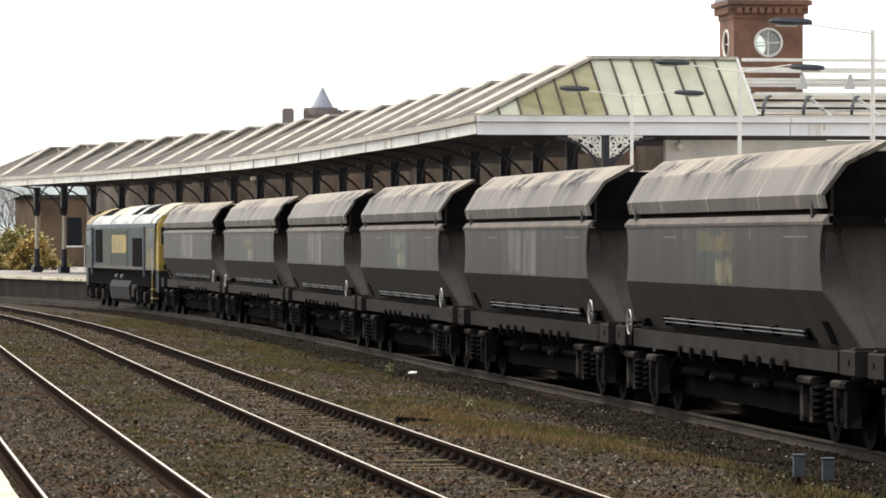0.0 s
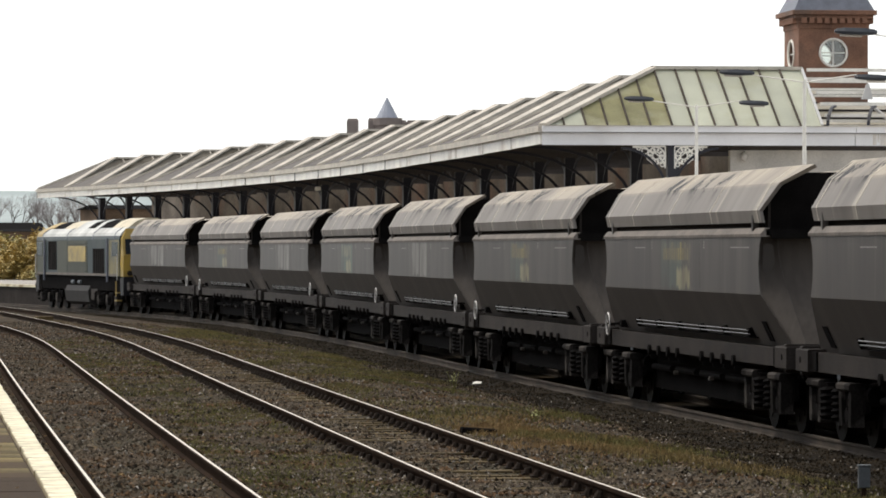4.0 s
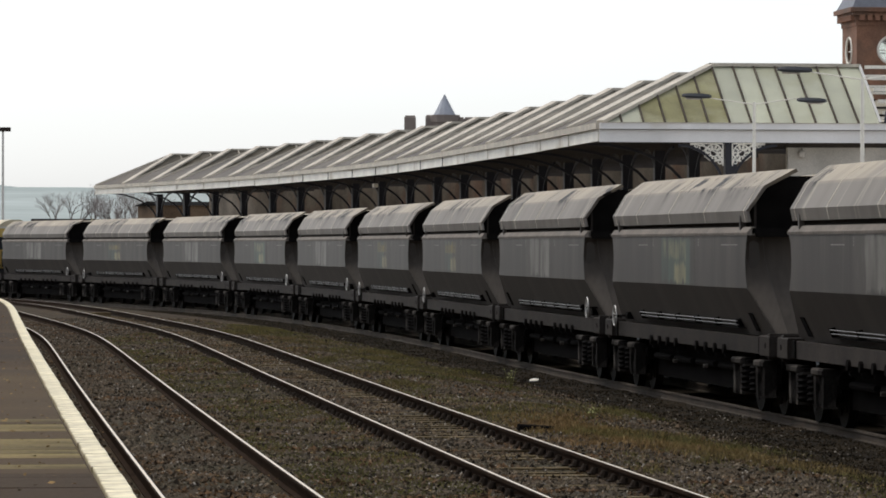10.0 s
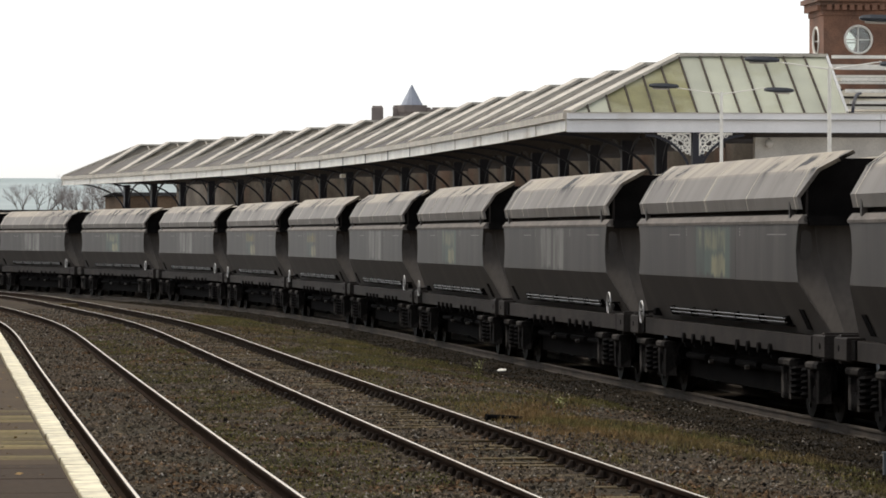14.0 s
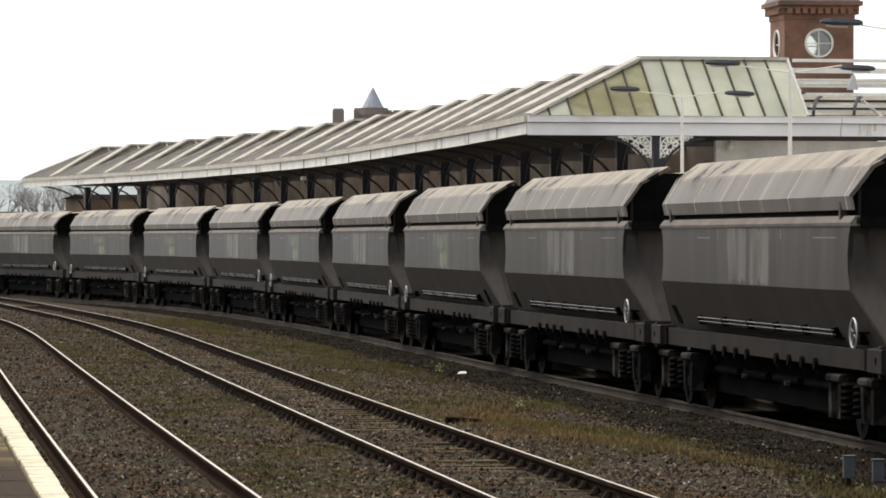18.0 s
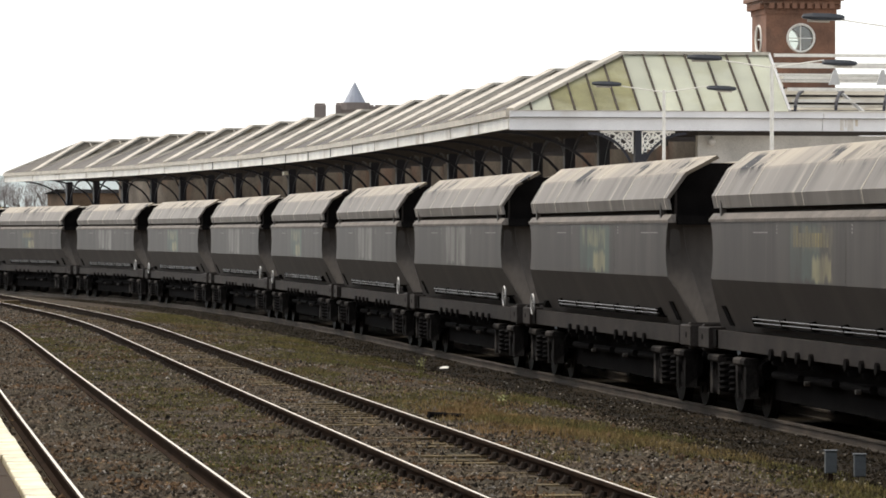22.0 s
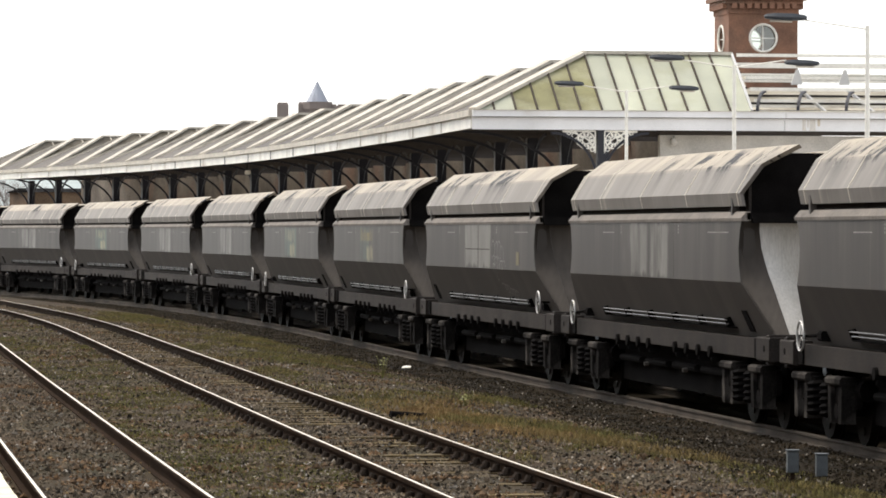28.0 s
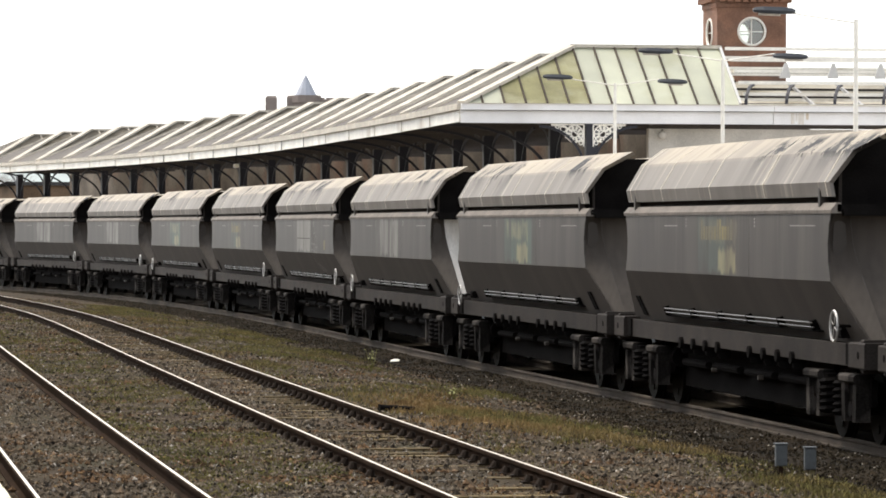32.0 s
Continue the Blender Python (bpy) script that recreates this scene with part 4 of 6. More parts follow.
def make_tower():
    t = thing("clock_tower", "red sandstone tower with round windows and slate roof", "tower", at=Matrix.Translation((24.4, 232, 0)) @ pose(0, 0, 0, 0, 0, 6.2))
    W, c, R = 1.92, 13.1, 0.74

    def face(rot):
        """A wall with a round opening."""
        sh = Shape()
        n = 32
        ring = [(R * math.cos(2 * math.pi * i / n), c + R * math.sin(2 * math.pi * i / n)) for i in range(n)]
        out = []
        for x, z in ring:
            k = max(abs(x) / W, abs(z - c) / 1.6)
            out.append((x / k, c + (z - c) / k))
        m = pose(0, 0, 0, 0, 0, rot)
        vs = []
        for y in (-W, -W + 0.35):
            vs += [m @ Vector((x, y, z)) for x, z in ring] + [m @ Vector((x, y, z)) for x, z in out]
        fs = []
        for i in range(n):
            j = (i + 1) % n
            fs += [(i, j, n + j, n + i), (2 * n + i, 3 * n + i, 3 * n + j, 2 * n + j), (i, 2 * n + i, 2 * n + j, j)]
        sh.add(vs, fs)
        part("wall", sh, M_BRICK, t)
        fr = Shape().ring(m @ Vector((0, -W - 0.02, c)), m @ Vector((0, 1, 0)) - m @ Vector((0, 0, 0)), R, 0.07, 32)
        fr.bar(m @ Vector((0, -W + 0.1, c - R)), m @ Vector((0, -W + 0.1, c + R)), 0.06, 0.06).bar(m @ Vector((-R, -W + 0.1, c)), m @ Vector((R, -W + 0.1, c)), 0.05, 0.05)
        ds = Shape().tube(m @ Vector((0, -W + 0.12, c)), m @ Vector((0, -W + 0.135, c)), R - 0.005, n=32)
        part("window_pane", ds, M_PANE, t)
        part("round_window", fr, M_WHITE, t, "white round window frame")
    for r in (0, 90, 180, 270):
        face(r)
    part("shaft", Shape().box(-W, W, -W, W, 0, c - 1.61), M_BRICK, t)
    part("string_course", Shape().box(-W - 0.06, W + 0.06, -W - 0.06, W + 0.06, c + 1.32, c + 1.6), M_BRICK, t)
    co = Shape()
    for k, (o, z0, z1) in enumerate(((0.1, 1.6, 1.85), (0.25, 1.85, 2.05), (0.42, 2.05, 2.3))):
        co.box(-W - o, W + o, -W - o, W + o, c + z0, c + z1, c=0.02)
    part("cornice", co, M_BRICK, t)
    dentil = Shape().box(-0.13, 0.13, -0.13, 0.13, c + 1.6, c + 1.9).mesh("bracket", M_BRICK)
    for r in range(4):
        m = pose(0, 0, 0, 0, 0, 90 * r)
        for k in range(9):
            p = m @ Vector((-W + 0.25 + k * (2 * W - 0.5) / 8, -W - 0.2, 0))
            part("bracket", dentil, None, t, at=Matrix.Translation(p))
    zz = c + 2.3
    part("roof", Shape().add([(-W - .3, -W - .3, zz), (W + .3, -W - .3, zz), (W + .3, W + .3, zz), (-W - .3, W + .3, zz), (-1, -1, zz + 2.4), (1, -1, zz + 2.4), (1, 1, zz + 2.4), (-1, 1, zz + 2.4)],
                             [(0, 1, 5, 4), (1, 2, 6, 5), (2, 3, 7, 6), (3, 0, 4, 7), (4, 5, 6, 7), (3, 2, 1, 0)]), M_SLATE, t)


make_tower()


def make_turret():
    t = thing("church_turret", "distant stone turret with a pointed slate spire and chimneys", "spire", at=Matrix.Translation((0.6, 400, 0)))
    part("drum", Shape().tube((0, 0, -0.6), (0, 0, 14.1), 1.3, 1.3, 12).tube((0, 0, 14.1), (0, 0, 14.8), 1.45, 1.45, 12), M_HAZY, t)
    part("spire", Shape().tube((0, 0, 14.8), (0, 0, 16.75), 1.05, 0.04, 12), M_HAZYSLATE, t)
    for x, w, z in ((-3.25, 0.55, 14.75), (-1.35, 0.45, 14.8), (1.5, 0.35, 14.6), (2.3, 0.45, 14.6)):
        part("chimney", Shape().box(x - w, x + w, -0.5, 0.5, -0.6, z - 0.15, c=0.05).box(x - w * 0.85, x + w * 0.85, -0.4, 0.4, z - 0.15, z, c=0.05), M_HAZY, t)


make_turret()


def lamp(x, y, top, arms, label):
    t = thing("platform_lamp", label, "lamp post", at=Matrix.Translation((x, y, 0)) @ pose(0, 0, 0, 0, 0, -3), group="platform lamps")
    part("pole", Shape().tube((0, 0, Z_PLAT), (0, 0, Z_PLAT + 1.2), 0.075, n=10).tube((0, 0, Z_PLAT + 1.2), (0, 0, top), 0.05, 0.04, 10), M_WHITE, t)
    for e in arms:
        part("arm", Shape().tube((0, 0, top - 0.06), (e * 1.1, 0, top + 0.1), 0.016, 0.012), M_WHITE, t)
        pr = [(-0.13, -0.05), (0.13, -0.05), (0.15, 0.0), (0.1, 0.07), (-0.1, 0.07), (-0.15, 0.0)]
        h = Shape()
        cuts = ((1.06, 0.45), (1.12, 0.8), (1.3, 1.0), (1.62, 0.95), (1.76, 0.7), (1.8, 0.4))
        vs = [(e * x, y * k, z * k) for x, k in cuts for y, z in pr]
        fs = [(6 * i + j, 6 * i + (j + 1) % 6, 6 * i + 6 + (j + 1) % 6, 6 * i + 6 + j) for i in range(5) for j in range(6)]
        h.add(vs, fs + [tuple(range(6)), tuple(range(30, 36))])
        part("lantern", h, M_LANTERN, t, "dark lamp head", at=pose(0, 0, top + 0.09, 0, 2.2, 0))
        part("lamp_bowl", Shape().box(min(e * 1.32, e * 1.7), max(e * 1.32, e * 1.7), -0.09, 0.09, -0.085, -0.045, c=0.02), M_PLASTER, t, "pale lamp bowl", at=pose(0, 0, top + 0.09, 0, 2.2, 0))
    return t


lamp(7.86, 105.4, 6.0, (-1, 1), "white steel lamp post with two dark heads on the platform")
lamp(8.98, 89.7, 6.0, (-1, 1), "white steel lamp post with two dark heads on the platform")
lamp(9.72, 73.8, 6.05, (-1,), "white steel lamp post with a single dark head")


# ---------------------------------------------------------------- the train
BRACKET = Shape().box(-0.05, 0.05, -0.1, 0.08, 0.86, 1.02, c=0.03).tube((0, -0.1, 1.03), (0, 0.12, 1.03), 0.09, n=10).mesh("door_bracket", M_SOOT_SHADE)


def coil():
    """One spring, wound as a single wire."""
    sh = Shape()
    pts = [Vector((0.15 * math.cos(a), 0.15 * math.sin(a), 0.02 + 0.46 * a / 31.4)) for a in [i * 0.785 for i in range(41)]]
    vs, fs = [], []
    for i, p in enumerate(pts):
        r = Vector((p.x, p.y, 0)).normalized()
        vs += [p + r * 0.04, p + Vector((0, 0, 0.042)), p - r * 0.04, p - Vector((0, 0, 0.042))]
    for i in range(len(pts) - 1):
        fs += [(i * 4 + j, i * 4 + (j + 1) % 4, i * 4 + 4 + (j + 1) % 4, i * 4 + 4 + j) for j in range(4)]
    return sh.add(vs, fs).tube((0, 0, 0), (0, 0, 0.52), 0.12, n=8).mesh("spring", M_BOGIE)


COIL = coil()


def make_bogie(parent, x):
    """A two-axle bogie under a wagon."""
    # The wide inner box is black fill for the shade between the wheels.
    b = part("bogie", Shape().box(-0.2, 0.2, -1.0, 1.0, 0.45, 0.85, c=0.03).box(-1.5, 1.5, -0.62, 0.62, 0.3, 1.0), M_SOOT_SHADE, parent, at=pose(x, 0, 0))
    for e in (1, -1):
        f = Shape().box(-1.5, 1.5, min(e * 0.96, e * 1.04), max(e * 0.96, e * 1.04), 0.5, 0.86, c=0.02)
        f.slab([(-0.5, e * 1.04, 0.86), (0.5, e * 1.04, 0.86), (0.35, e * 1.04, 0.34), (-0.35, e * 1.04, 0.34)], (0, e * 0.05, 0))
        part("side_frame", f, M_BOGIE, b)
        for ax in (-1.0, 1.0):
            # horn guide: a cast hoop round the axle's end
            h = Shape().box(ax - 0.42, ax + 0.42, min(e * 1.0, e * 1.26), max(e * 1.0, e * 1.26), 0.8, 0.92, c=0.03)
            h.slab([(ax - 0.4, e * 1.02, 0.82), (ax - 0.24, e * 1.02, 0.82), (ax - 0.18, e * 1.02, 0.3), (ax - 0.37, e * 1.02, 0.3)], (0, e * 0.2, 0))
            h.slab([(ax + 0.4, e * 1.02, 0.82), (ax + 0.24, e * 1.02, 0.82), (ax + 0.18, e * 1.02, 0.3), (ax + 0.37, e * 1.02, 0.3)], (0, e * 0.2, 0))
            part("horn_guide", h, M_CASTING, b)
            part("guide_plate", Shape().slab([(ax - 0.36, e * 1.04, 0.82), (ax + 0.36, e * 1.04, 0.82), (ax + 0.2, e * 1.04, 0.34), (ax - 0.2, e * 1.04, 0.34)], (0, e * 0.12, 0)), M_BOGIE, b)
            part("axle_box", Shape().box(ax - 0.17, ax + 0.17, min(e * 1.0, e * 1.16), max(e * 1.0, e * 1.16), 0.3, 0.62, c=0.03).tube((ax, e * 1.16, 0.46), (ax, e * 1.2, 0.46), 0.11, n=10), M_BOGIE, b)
            q = -0.62 if ax > 0 else 0.62
            part("spring", COIL, None, b, at=pose(ax + q, e * 1.1, 0.36))
    for ax in (-1.0, 1.0):
        w = Shape().tube((0, -0.95, 0), (0, 0.95, 0), 0.08, n=10)
        for e in (1, -1):
            w.tube((0, e * 0.68, 0), (0, e * 0.715, 0), 0.49, n=28).tube((0, e * 0.715, 0), (0, e * 0.82, 0), 0.46, n=28)
            for k in range(4):
                a = k * math.pi / 2
                w.tube((0.27 * math.cos(a), e * 0.82, 0.27 * math.sin(a)), (0.27 * math.cos(a), e * 0.835, 0.27 * math.sin(a)), 0.06, n=8)
        part("wheelset", w, M_WHEEL, b, at=pose(ax, 0, 0.46))
    return b


# the end of the hopper: its outer edge (x, y, z) and the edge of the sheet across it
REAR = [(7.21, 1.34, 3.0), (7.07, 1.342, 2.86), (7.0, 1.345, 2.6), (7.03, 1.35, 2.36), (7.1, 1.352, 2.2), (7.16, 1.345, 2.1), (7.34, 1.25, 1.9), (7.61, 1.11, 1.6), (7.87, 0.98, 1.32)]
SHEET = [(7.23, 1.12, 3.0), (7.12, 1.1, 2.86), (7.08, 1.06, 2.6), (7.14, 1.01, 2.36), (7.24, 0.98, 2.2), (7.31, 0.96, 2.12), (7.48, 0.92, 1.9), (7.74, 0.87, 1.6), (7.97, 0.82, 1.32)]


def end_sheet(e, a, b, out):
    """The sheet across the end, from a to b of its half width."""
    sh = Shape()
    n = len(SHEET)
    for d in (out, out - 0.01):
        sh.v += [(e * (x + d), w * u, z) for x, w, z in SHEET for u in (a, b)]
    f = [(2 * i, 2 * i + 1, 2 * i + 3, 2 * i + 2) for i in range(n - 1)]
    sh.f = f + [tuple(j + 2 * n for j in reversed(q)) for q in f]
    sh.k = [0] * len(sh.f)
    return sh


def end_wing(e, q):
    """A scoop from the side's edge to the sheet."""
    sh = Shape()
    m = 6
    for (x0, y0, z0), (x1, y1, z1) in zip(REAR, SHEET):
        for j in range(m):
            u = j / (m - 1)
            bow = 0.05 * math.sin(math.pi * u)
            sh.v.append((e * (x0 + (x1 - x0) * u ** 1.4 + 0.022 - bow * (1 if z0 > 2.1 else 0.4)), q * (y0 + (y1 - y0) * u), z0))
    sh.f = [(i * m + j, i * m + j + 1, (i + 1) * m + j + 1, (i + 1) * m + j) for i in range(len(REAR) - 1) for j in range(m - 1)]
    sh.k = [0] * len(sh.f)
    return sh


def make_wagon():
    g = thing("hopper_wagon", "grey bogie coal hopper wagon with streaked hood, coupled in a train", "wagon", group="coal hopper wagons")
    L = 7.2
    # hopper: upright upper sides, lower sides drawn in
    lv = [(L, 1.37, 3.02), (L - 0.14, 1.37, 2.86), (L - 0.21, 1.37, 2.6), (L - 0.18, 1.37, 2.36), (L - 0.05, 1.37, 2.11), (L + 0.66, 0.99, 1.3)]
    sh = Shape()
    for j, (x, y, z) in enumerate(lv):
        f = x + (0.32 if j == len(lv) - 1 else 0)     # the leading end runs out farther at its foot
        sh.v += [(-x, -y, z), (f, -y, z), (f, y, z), (-x, y, z)]
    for j in range(len(lv) - 1):
        for i in range(4):
            a, b = j * 4 + i, j * 4 + (i + 1) % 4
            sh.f.append((a, b, b + 4, a + 4))
    sh.f += [tuple(range(len(lv) * 4 - 4, len(lv) * 4))]
    ins = [(x - 0.08, y - 0.06, z) for x, y, z in lv]
    b = len(sh.v)
    sh.v += [(s * ins[0][0], q * ins[0][1], 3.02) for s, q in ((-1, -1), (1, -1), (1, 1), (-1, 1))] + [(s * ins[1][0], q * ins[1][1], 2.2) for s, q in ((-1, -1), (1, -1), (1, 1), (-1, 1))]
    for i in range(4):
        sh.f.append((i, (i + 1) % 4, b + (i + 1) % 4, b + i))
        sh.f.append((b + i, b + (i + 1) % 4, b + 4 + (i + 1) % 4, b + 4 + i))
    sh.k = [0] * len(sh.f)
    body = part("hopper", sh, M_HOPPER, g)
    # Dark fill added inside, for the darkness under the hood.
    part("coal", Shape().add([(-6.9, -1.25, 2.5), (6.9, -1.25, 2.5), (6.9, 1.25, 2.5), (-6.9, 1.25, 2.5), (-4, 0, 2.9), (4, 0, 2.9)], [(0, 1, 5, 4), (1, 2, 5), (2, 3, 4, 5), (3, 0, 4)]), M_SOOT_SHADE, g, "dark fill for the shade inside the hopper")
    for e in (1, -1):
        part("inner_sheet", Shape().box(-6.95, 6.95, min(e * 1.17, e * 1.21), max(e * 1.17, e * 1.21), 3.0, 3.6), M_FRAME, g, "dark inner sheet closing the gap under the hood")
        # Black sheet set into the shaded opening at each hood end.
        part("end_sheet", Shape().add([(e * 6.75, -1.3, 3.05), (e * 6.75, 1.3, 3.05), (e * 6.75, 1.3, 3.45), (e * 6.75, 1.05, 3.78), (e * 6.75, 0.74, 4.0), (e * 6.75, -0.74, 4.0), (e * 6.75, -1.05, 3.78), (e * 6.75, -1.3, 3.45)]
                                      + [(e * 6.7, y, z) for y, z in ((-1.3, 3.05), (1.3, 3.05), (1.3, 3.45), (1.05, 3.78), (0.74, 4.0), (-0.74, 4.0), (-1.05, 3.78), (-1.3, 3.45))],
                                      [tuple(range(8)), tuple(range(15, 7, -1))] + [(i, (i + 1) % 8, 8 + (i + 1) % 8, 8 + i) for i in range(8)]), M_SOOT_SHADE, g)
        part("top_rail", Shape().extrude([(e * 1.25, 3.14), (e * 1.31, 3.14), (e * 1.39, 3.045), (e * 1.385, 3.0), (e * 1.25, 3.0)], -L - 0.04, L + 0.04), M_LEDGE, g, "pale sloping top rail")
        part("end_rail", Shape().box(min(e * (L - 0.1), e * (L + 0.04)), max(e * (L - 0.1), e * (L + 0.04)), -1.3, 1.3, 3.02, 3.12), M_SOOT_SHADE, g)
        # hood: a folded sheet over each side
        pr = [(1.335, 3.22, 0), (1.375, 3.41, 0), (1.13, 3.83, 0.35), (0.76, 4.1, 1.15), (0.72, 4.05, 1.15), (1.09, 3.79, 0.35), (1.32, 3.39, 0), (1.285, 3.22, 0)]
        hv = [(-L + 0.12 - o, e * y, z) for y, z, o in pr] + [(L - 0.12, e * y, z) for y, z, o in pr]
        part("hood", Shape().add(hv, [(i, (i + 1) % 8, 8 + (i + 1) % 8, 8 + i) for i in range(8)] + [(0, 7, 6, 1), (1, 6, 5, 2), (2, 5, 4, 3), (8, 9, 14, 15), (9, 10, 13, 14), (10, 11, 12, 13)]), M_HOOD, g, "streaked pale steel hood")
        for x in (-6.85, -3.1, 0.55, 4.2, 6.75):
            seam = Shape()
            for (ya, za, _), (yb, zb, _) in zip(pr[:3], pr[1:4]):
                seam.slab([(x - 0.018, e * ya, za), (x + 0.018, e * ya, za), (x + 0.018, e * yb, zb), (x - 0.018, e * yb, zb)], (0, e * 0.004, 0.003))
            part("hood_seam", seam, M_SEAM, g, "pale weld seam")
        for x in (-6.45, 6.45):
            part("hood_bracket", Shape().box(x - 0.05, x + 0.05, min(e * 1.27, e * 1.36), max(e * 1.27, e * 1.36), 3.09, 3.42), M_HOPPER, g)
        part("solebar", Shape().box(-8.1, 8.1, min(e * 1.08, e * 1.2), max(e * 1.08, e * 1.2), 1.02, 1.3), M_FRAME, g)
        for q, z in ((1.19, 1.53), (1.165, 1.47)):
            part("side_rod", Shape().tube((-5.35, e * q, z), (4.85, e * q, z), 0.014), M_ROD, g, "pale worn operating rod")
        # Dark bar drawn in as the shadow beneath the side rods.
        part("rod_tray", Shape().box(-5.45, 4.95, min(e * 1.0, e * 1.13), max(e * 1.0, e * 1.13), 1.405, 1.43), M_BOGIE, g)
        for k in range(6):
            x = -5.3 + 2.02 * k
            part("rod_clip", Shape().slab([(x, e * 1.21, 1.55), (x, e * 1.16, 1.42), (x, e * 1.04, 1.42), (x, e * 1.11, 1.58)], (0.05, 0, 0)), M_BOGIE, g)
        for x in (-7.55, 7.55):
            # Flat black plates and discs stand for the dark of gaps and holes.
            part("gap_plate", Shape().box(x - 0.13, x + 0.13, min(e * 1.19, e * 1.23), max(e * 1.19, e * 1.23), 1.03, 1.31), M_SOOT_SHADE, g)
            part("lifting_hole", Shape().tube((x * 8.3 / 7.55, e * 1.26, 1.18), (x * 8.3 / 7.55, e * 1.287, 1.18), 0.05, n=10), M_SOOT_SHADE, g)
        for x in (-8.2, 8.2):
            part("sole_box", Shape().box(x - 0.42, x + 0.42, min(e * 0.8, e * 1.28), max(e * 0.8, e * 1.28), 1.0, 1.34, c=0.02), M_FRAME, g)
        for x in (-4.3, -3.4, -2.5, -1.6, 0.6, 1.5, 2.4, 3.3):
            part("door_bracket", BRACKET, None, g, at=pose(x, e * 1.13, 0))
        for x in (-3.4, -1.15, 1.15, 3.4):
            dr = Shape().slab([(x - 1.0, e * 0.85, 1.25), (x + 1.0, e * 0.85, 1.25), (x + 0.75, e * 0.35, 0.55), (x - 0.75, e * 0.35, 0.55)], (0, e * 0.04, 0))
            dr.tube((x - 0.9, e * 0.95, 0.7), (x + 0.9, e * 0.95, 0.7), 0.06)
            part("discharge_door", dr, M_SOOT_SHADE, g)
    # Box that fills the space below the body with black, as shade.
    part("underframe", Shape().box(-5.0, 5.0, -0.8, 0.8, 0.3, 1.2), M_SOOT_SHADE, g, "black fill for the shade under the wagon")
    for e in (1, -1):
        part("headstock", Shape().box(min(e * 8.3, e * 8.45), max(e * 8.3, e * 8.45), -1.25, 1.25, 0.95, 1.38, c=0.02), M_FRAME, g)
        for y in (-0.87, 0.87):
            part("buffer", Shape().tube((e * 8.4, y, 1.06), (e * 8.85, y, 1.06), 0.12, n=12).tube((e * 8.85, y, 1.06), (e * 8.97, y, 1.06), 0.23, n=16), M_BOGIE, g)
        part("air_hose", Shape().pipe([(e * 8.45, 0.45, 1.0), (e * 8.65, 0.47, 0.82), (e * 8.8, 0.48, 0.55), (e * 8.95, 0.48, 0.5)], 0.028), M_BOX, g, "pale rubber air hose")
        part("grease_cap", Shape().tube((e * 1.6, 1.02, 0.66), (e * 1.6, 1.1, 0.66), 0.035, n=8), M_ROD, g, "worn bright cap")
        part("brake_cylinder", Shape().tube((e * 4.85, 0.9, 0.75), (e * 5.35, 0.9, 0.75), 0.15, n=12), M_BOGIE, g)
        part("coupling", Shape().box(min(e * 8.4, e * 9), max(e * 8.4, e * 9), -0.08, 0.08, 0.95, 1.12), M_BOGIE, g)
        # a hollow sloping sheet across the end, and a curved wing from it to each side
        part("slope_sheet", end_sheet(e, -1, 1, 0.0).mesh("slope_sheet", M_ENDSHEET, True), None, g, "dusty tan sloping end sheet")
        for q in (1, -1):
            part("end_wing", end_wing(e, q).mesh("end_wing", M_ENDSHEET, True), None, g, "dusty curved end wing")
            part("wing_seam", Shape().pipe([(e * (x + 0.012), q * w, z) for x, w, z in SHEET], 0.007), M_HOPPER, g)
        part("end_beam", Shape().box(min(e * 7.12, e * 7.3), max(e * 7.12, e * 7.3), -1.22, 1.22, 2.97, 3.06), M_SOOT_SHADE, g)
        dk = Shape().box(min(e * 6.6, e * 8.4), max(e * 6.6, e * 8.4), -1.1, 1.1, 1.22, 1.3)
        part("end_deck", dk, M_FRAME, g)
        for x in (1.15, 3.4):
            # Near-black chutes also close off the light under the body.
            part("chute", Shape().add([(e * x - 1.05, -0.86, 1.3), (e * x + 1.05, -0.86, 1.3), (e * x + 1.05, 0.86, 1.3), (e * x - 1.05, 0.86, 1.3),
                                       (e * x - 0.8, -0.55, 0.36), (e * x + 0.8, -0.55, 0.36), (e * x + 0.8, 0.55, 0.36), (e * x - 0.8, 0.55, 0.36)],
                                      [(0, 1, 5, 4), (1, 2, 6, 5), (2, 3, 7, 6), (3, 0, 4, 7), (7, 6, 5, 4), (0, 3, 2, 1)]), M_SOOT_SHADE, g, "black discharge chute")
        make_bogie(g, e * 6.55)
    return g


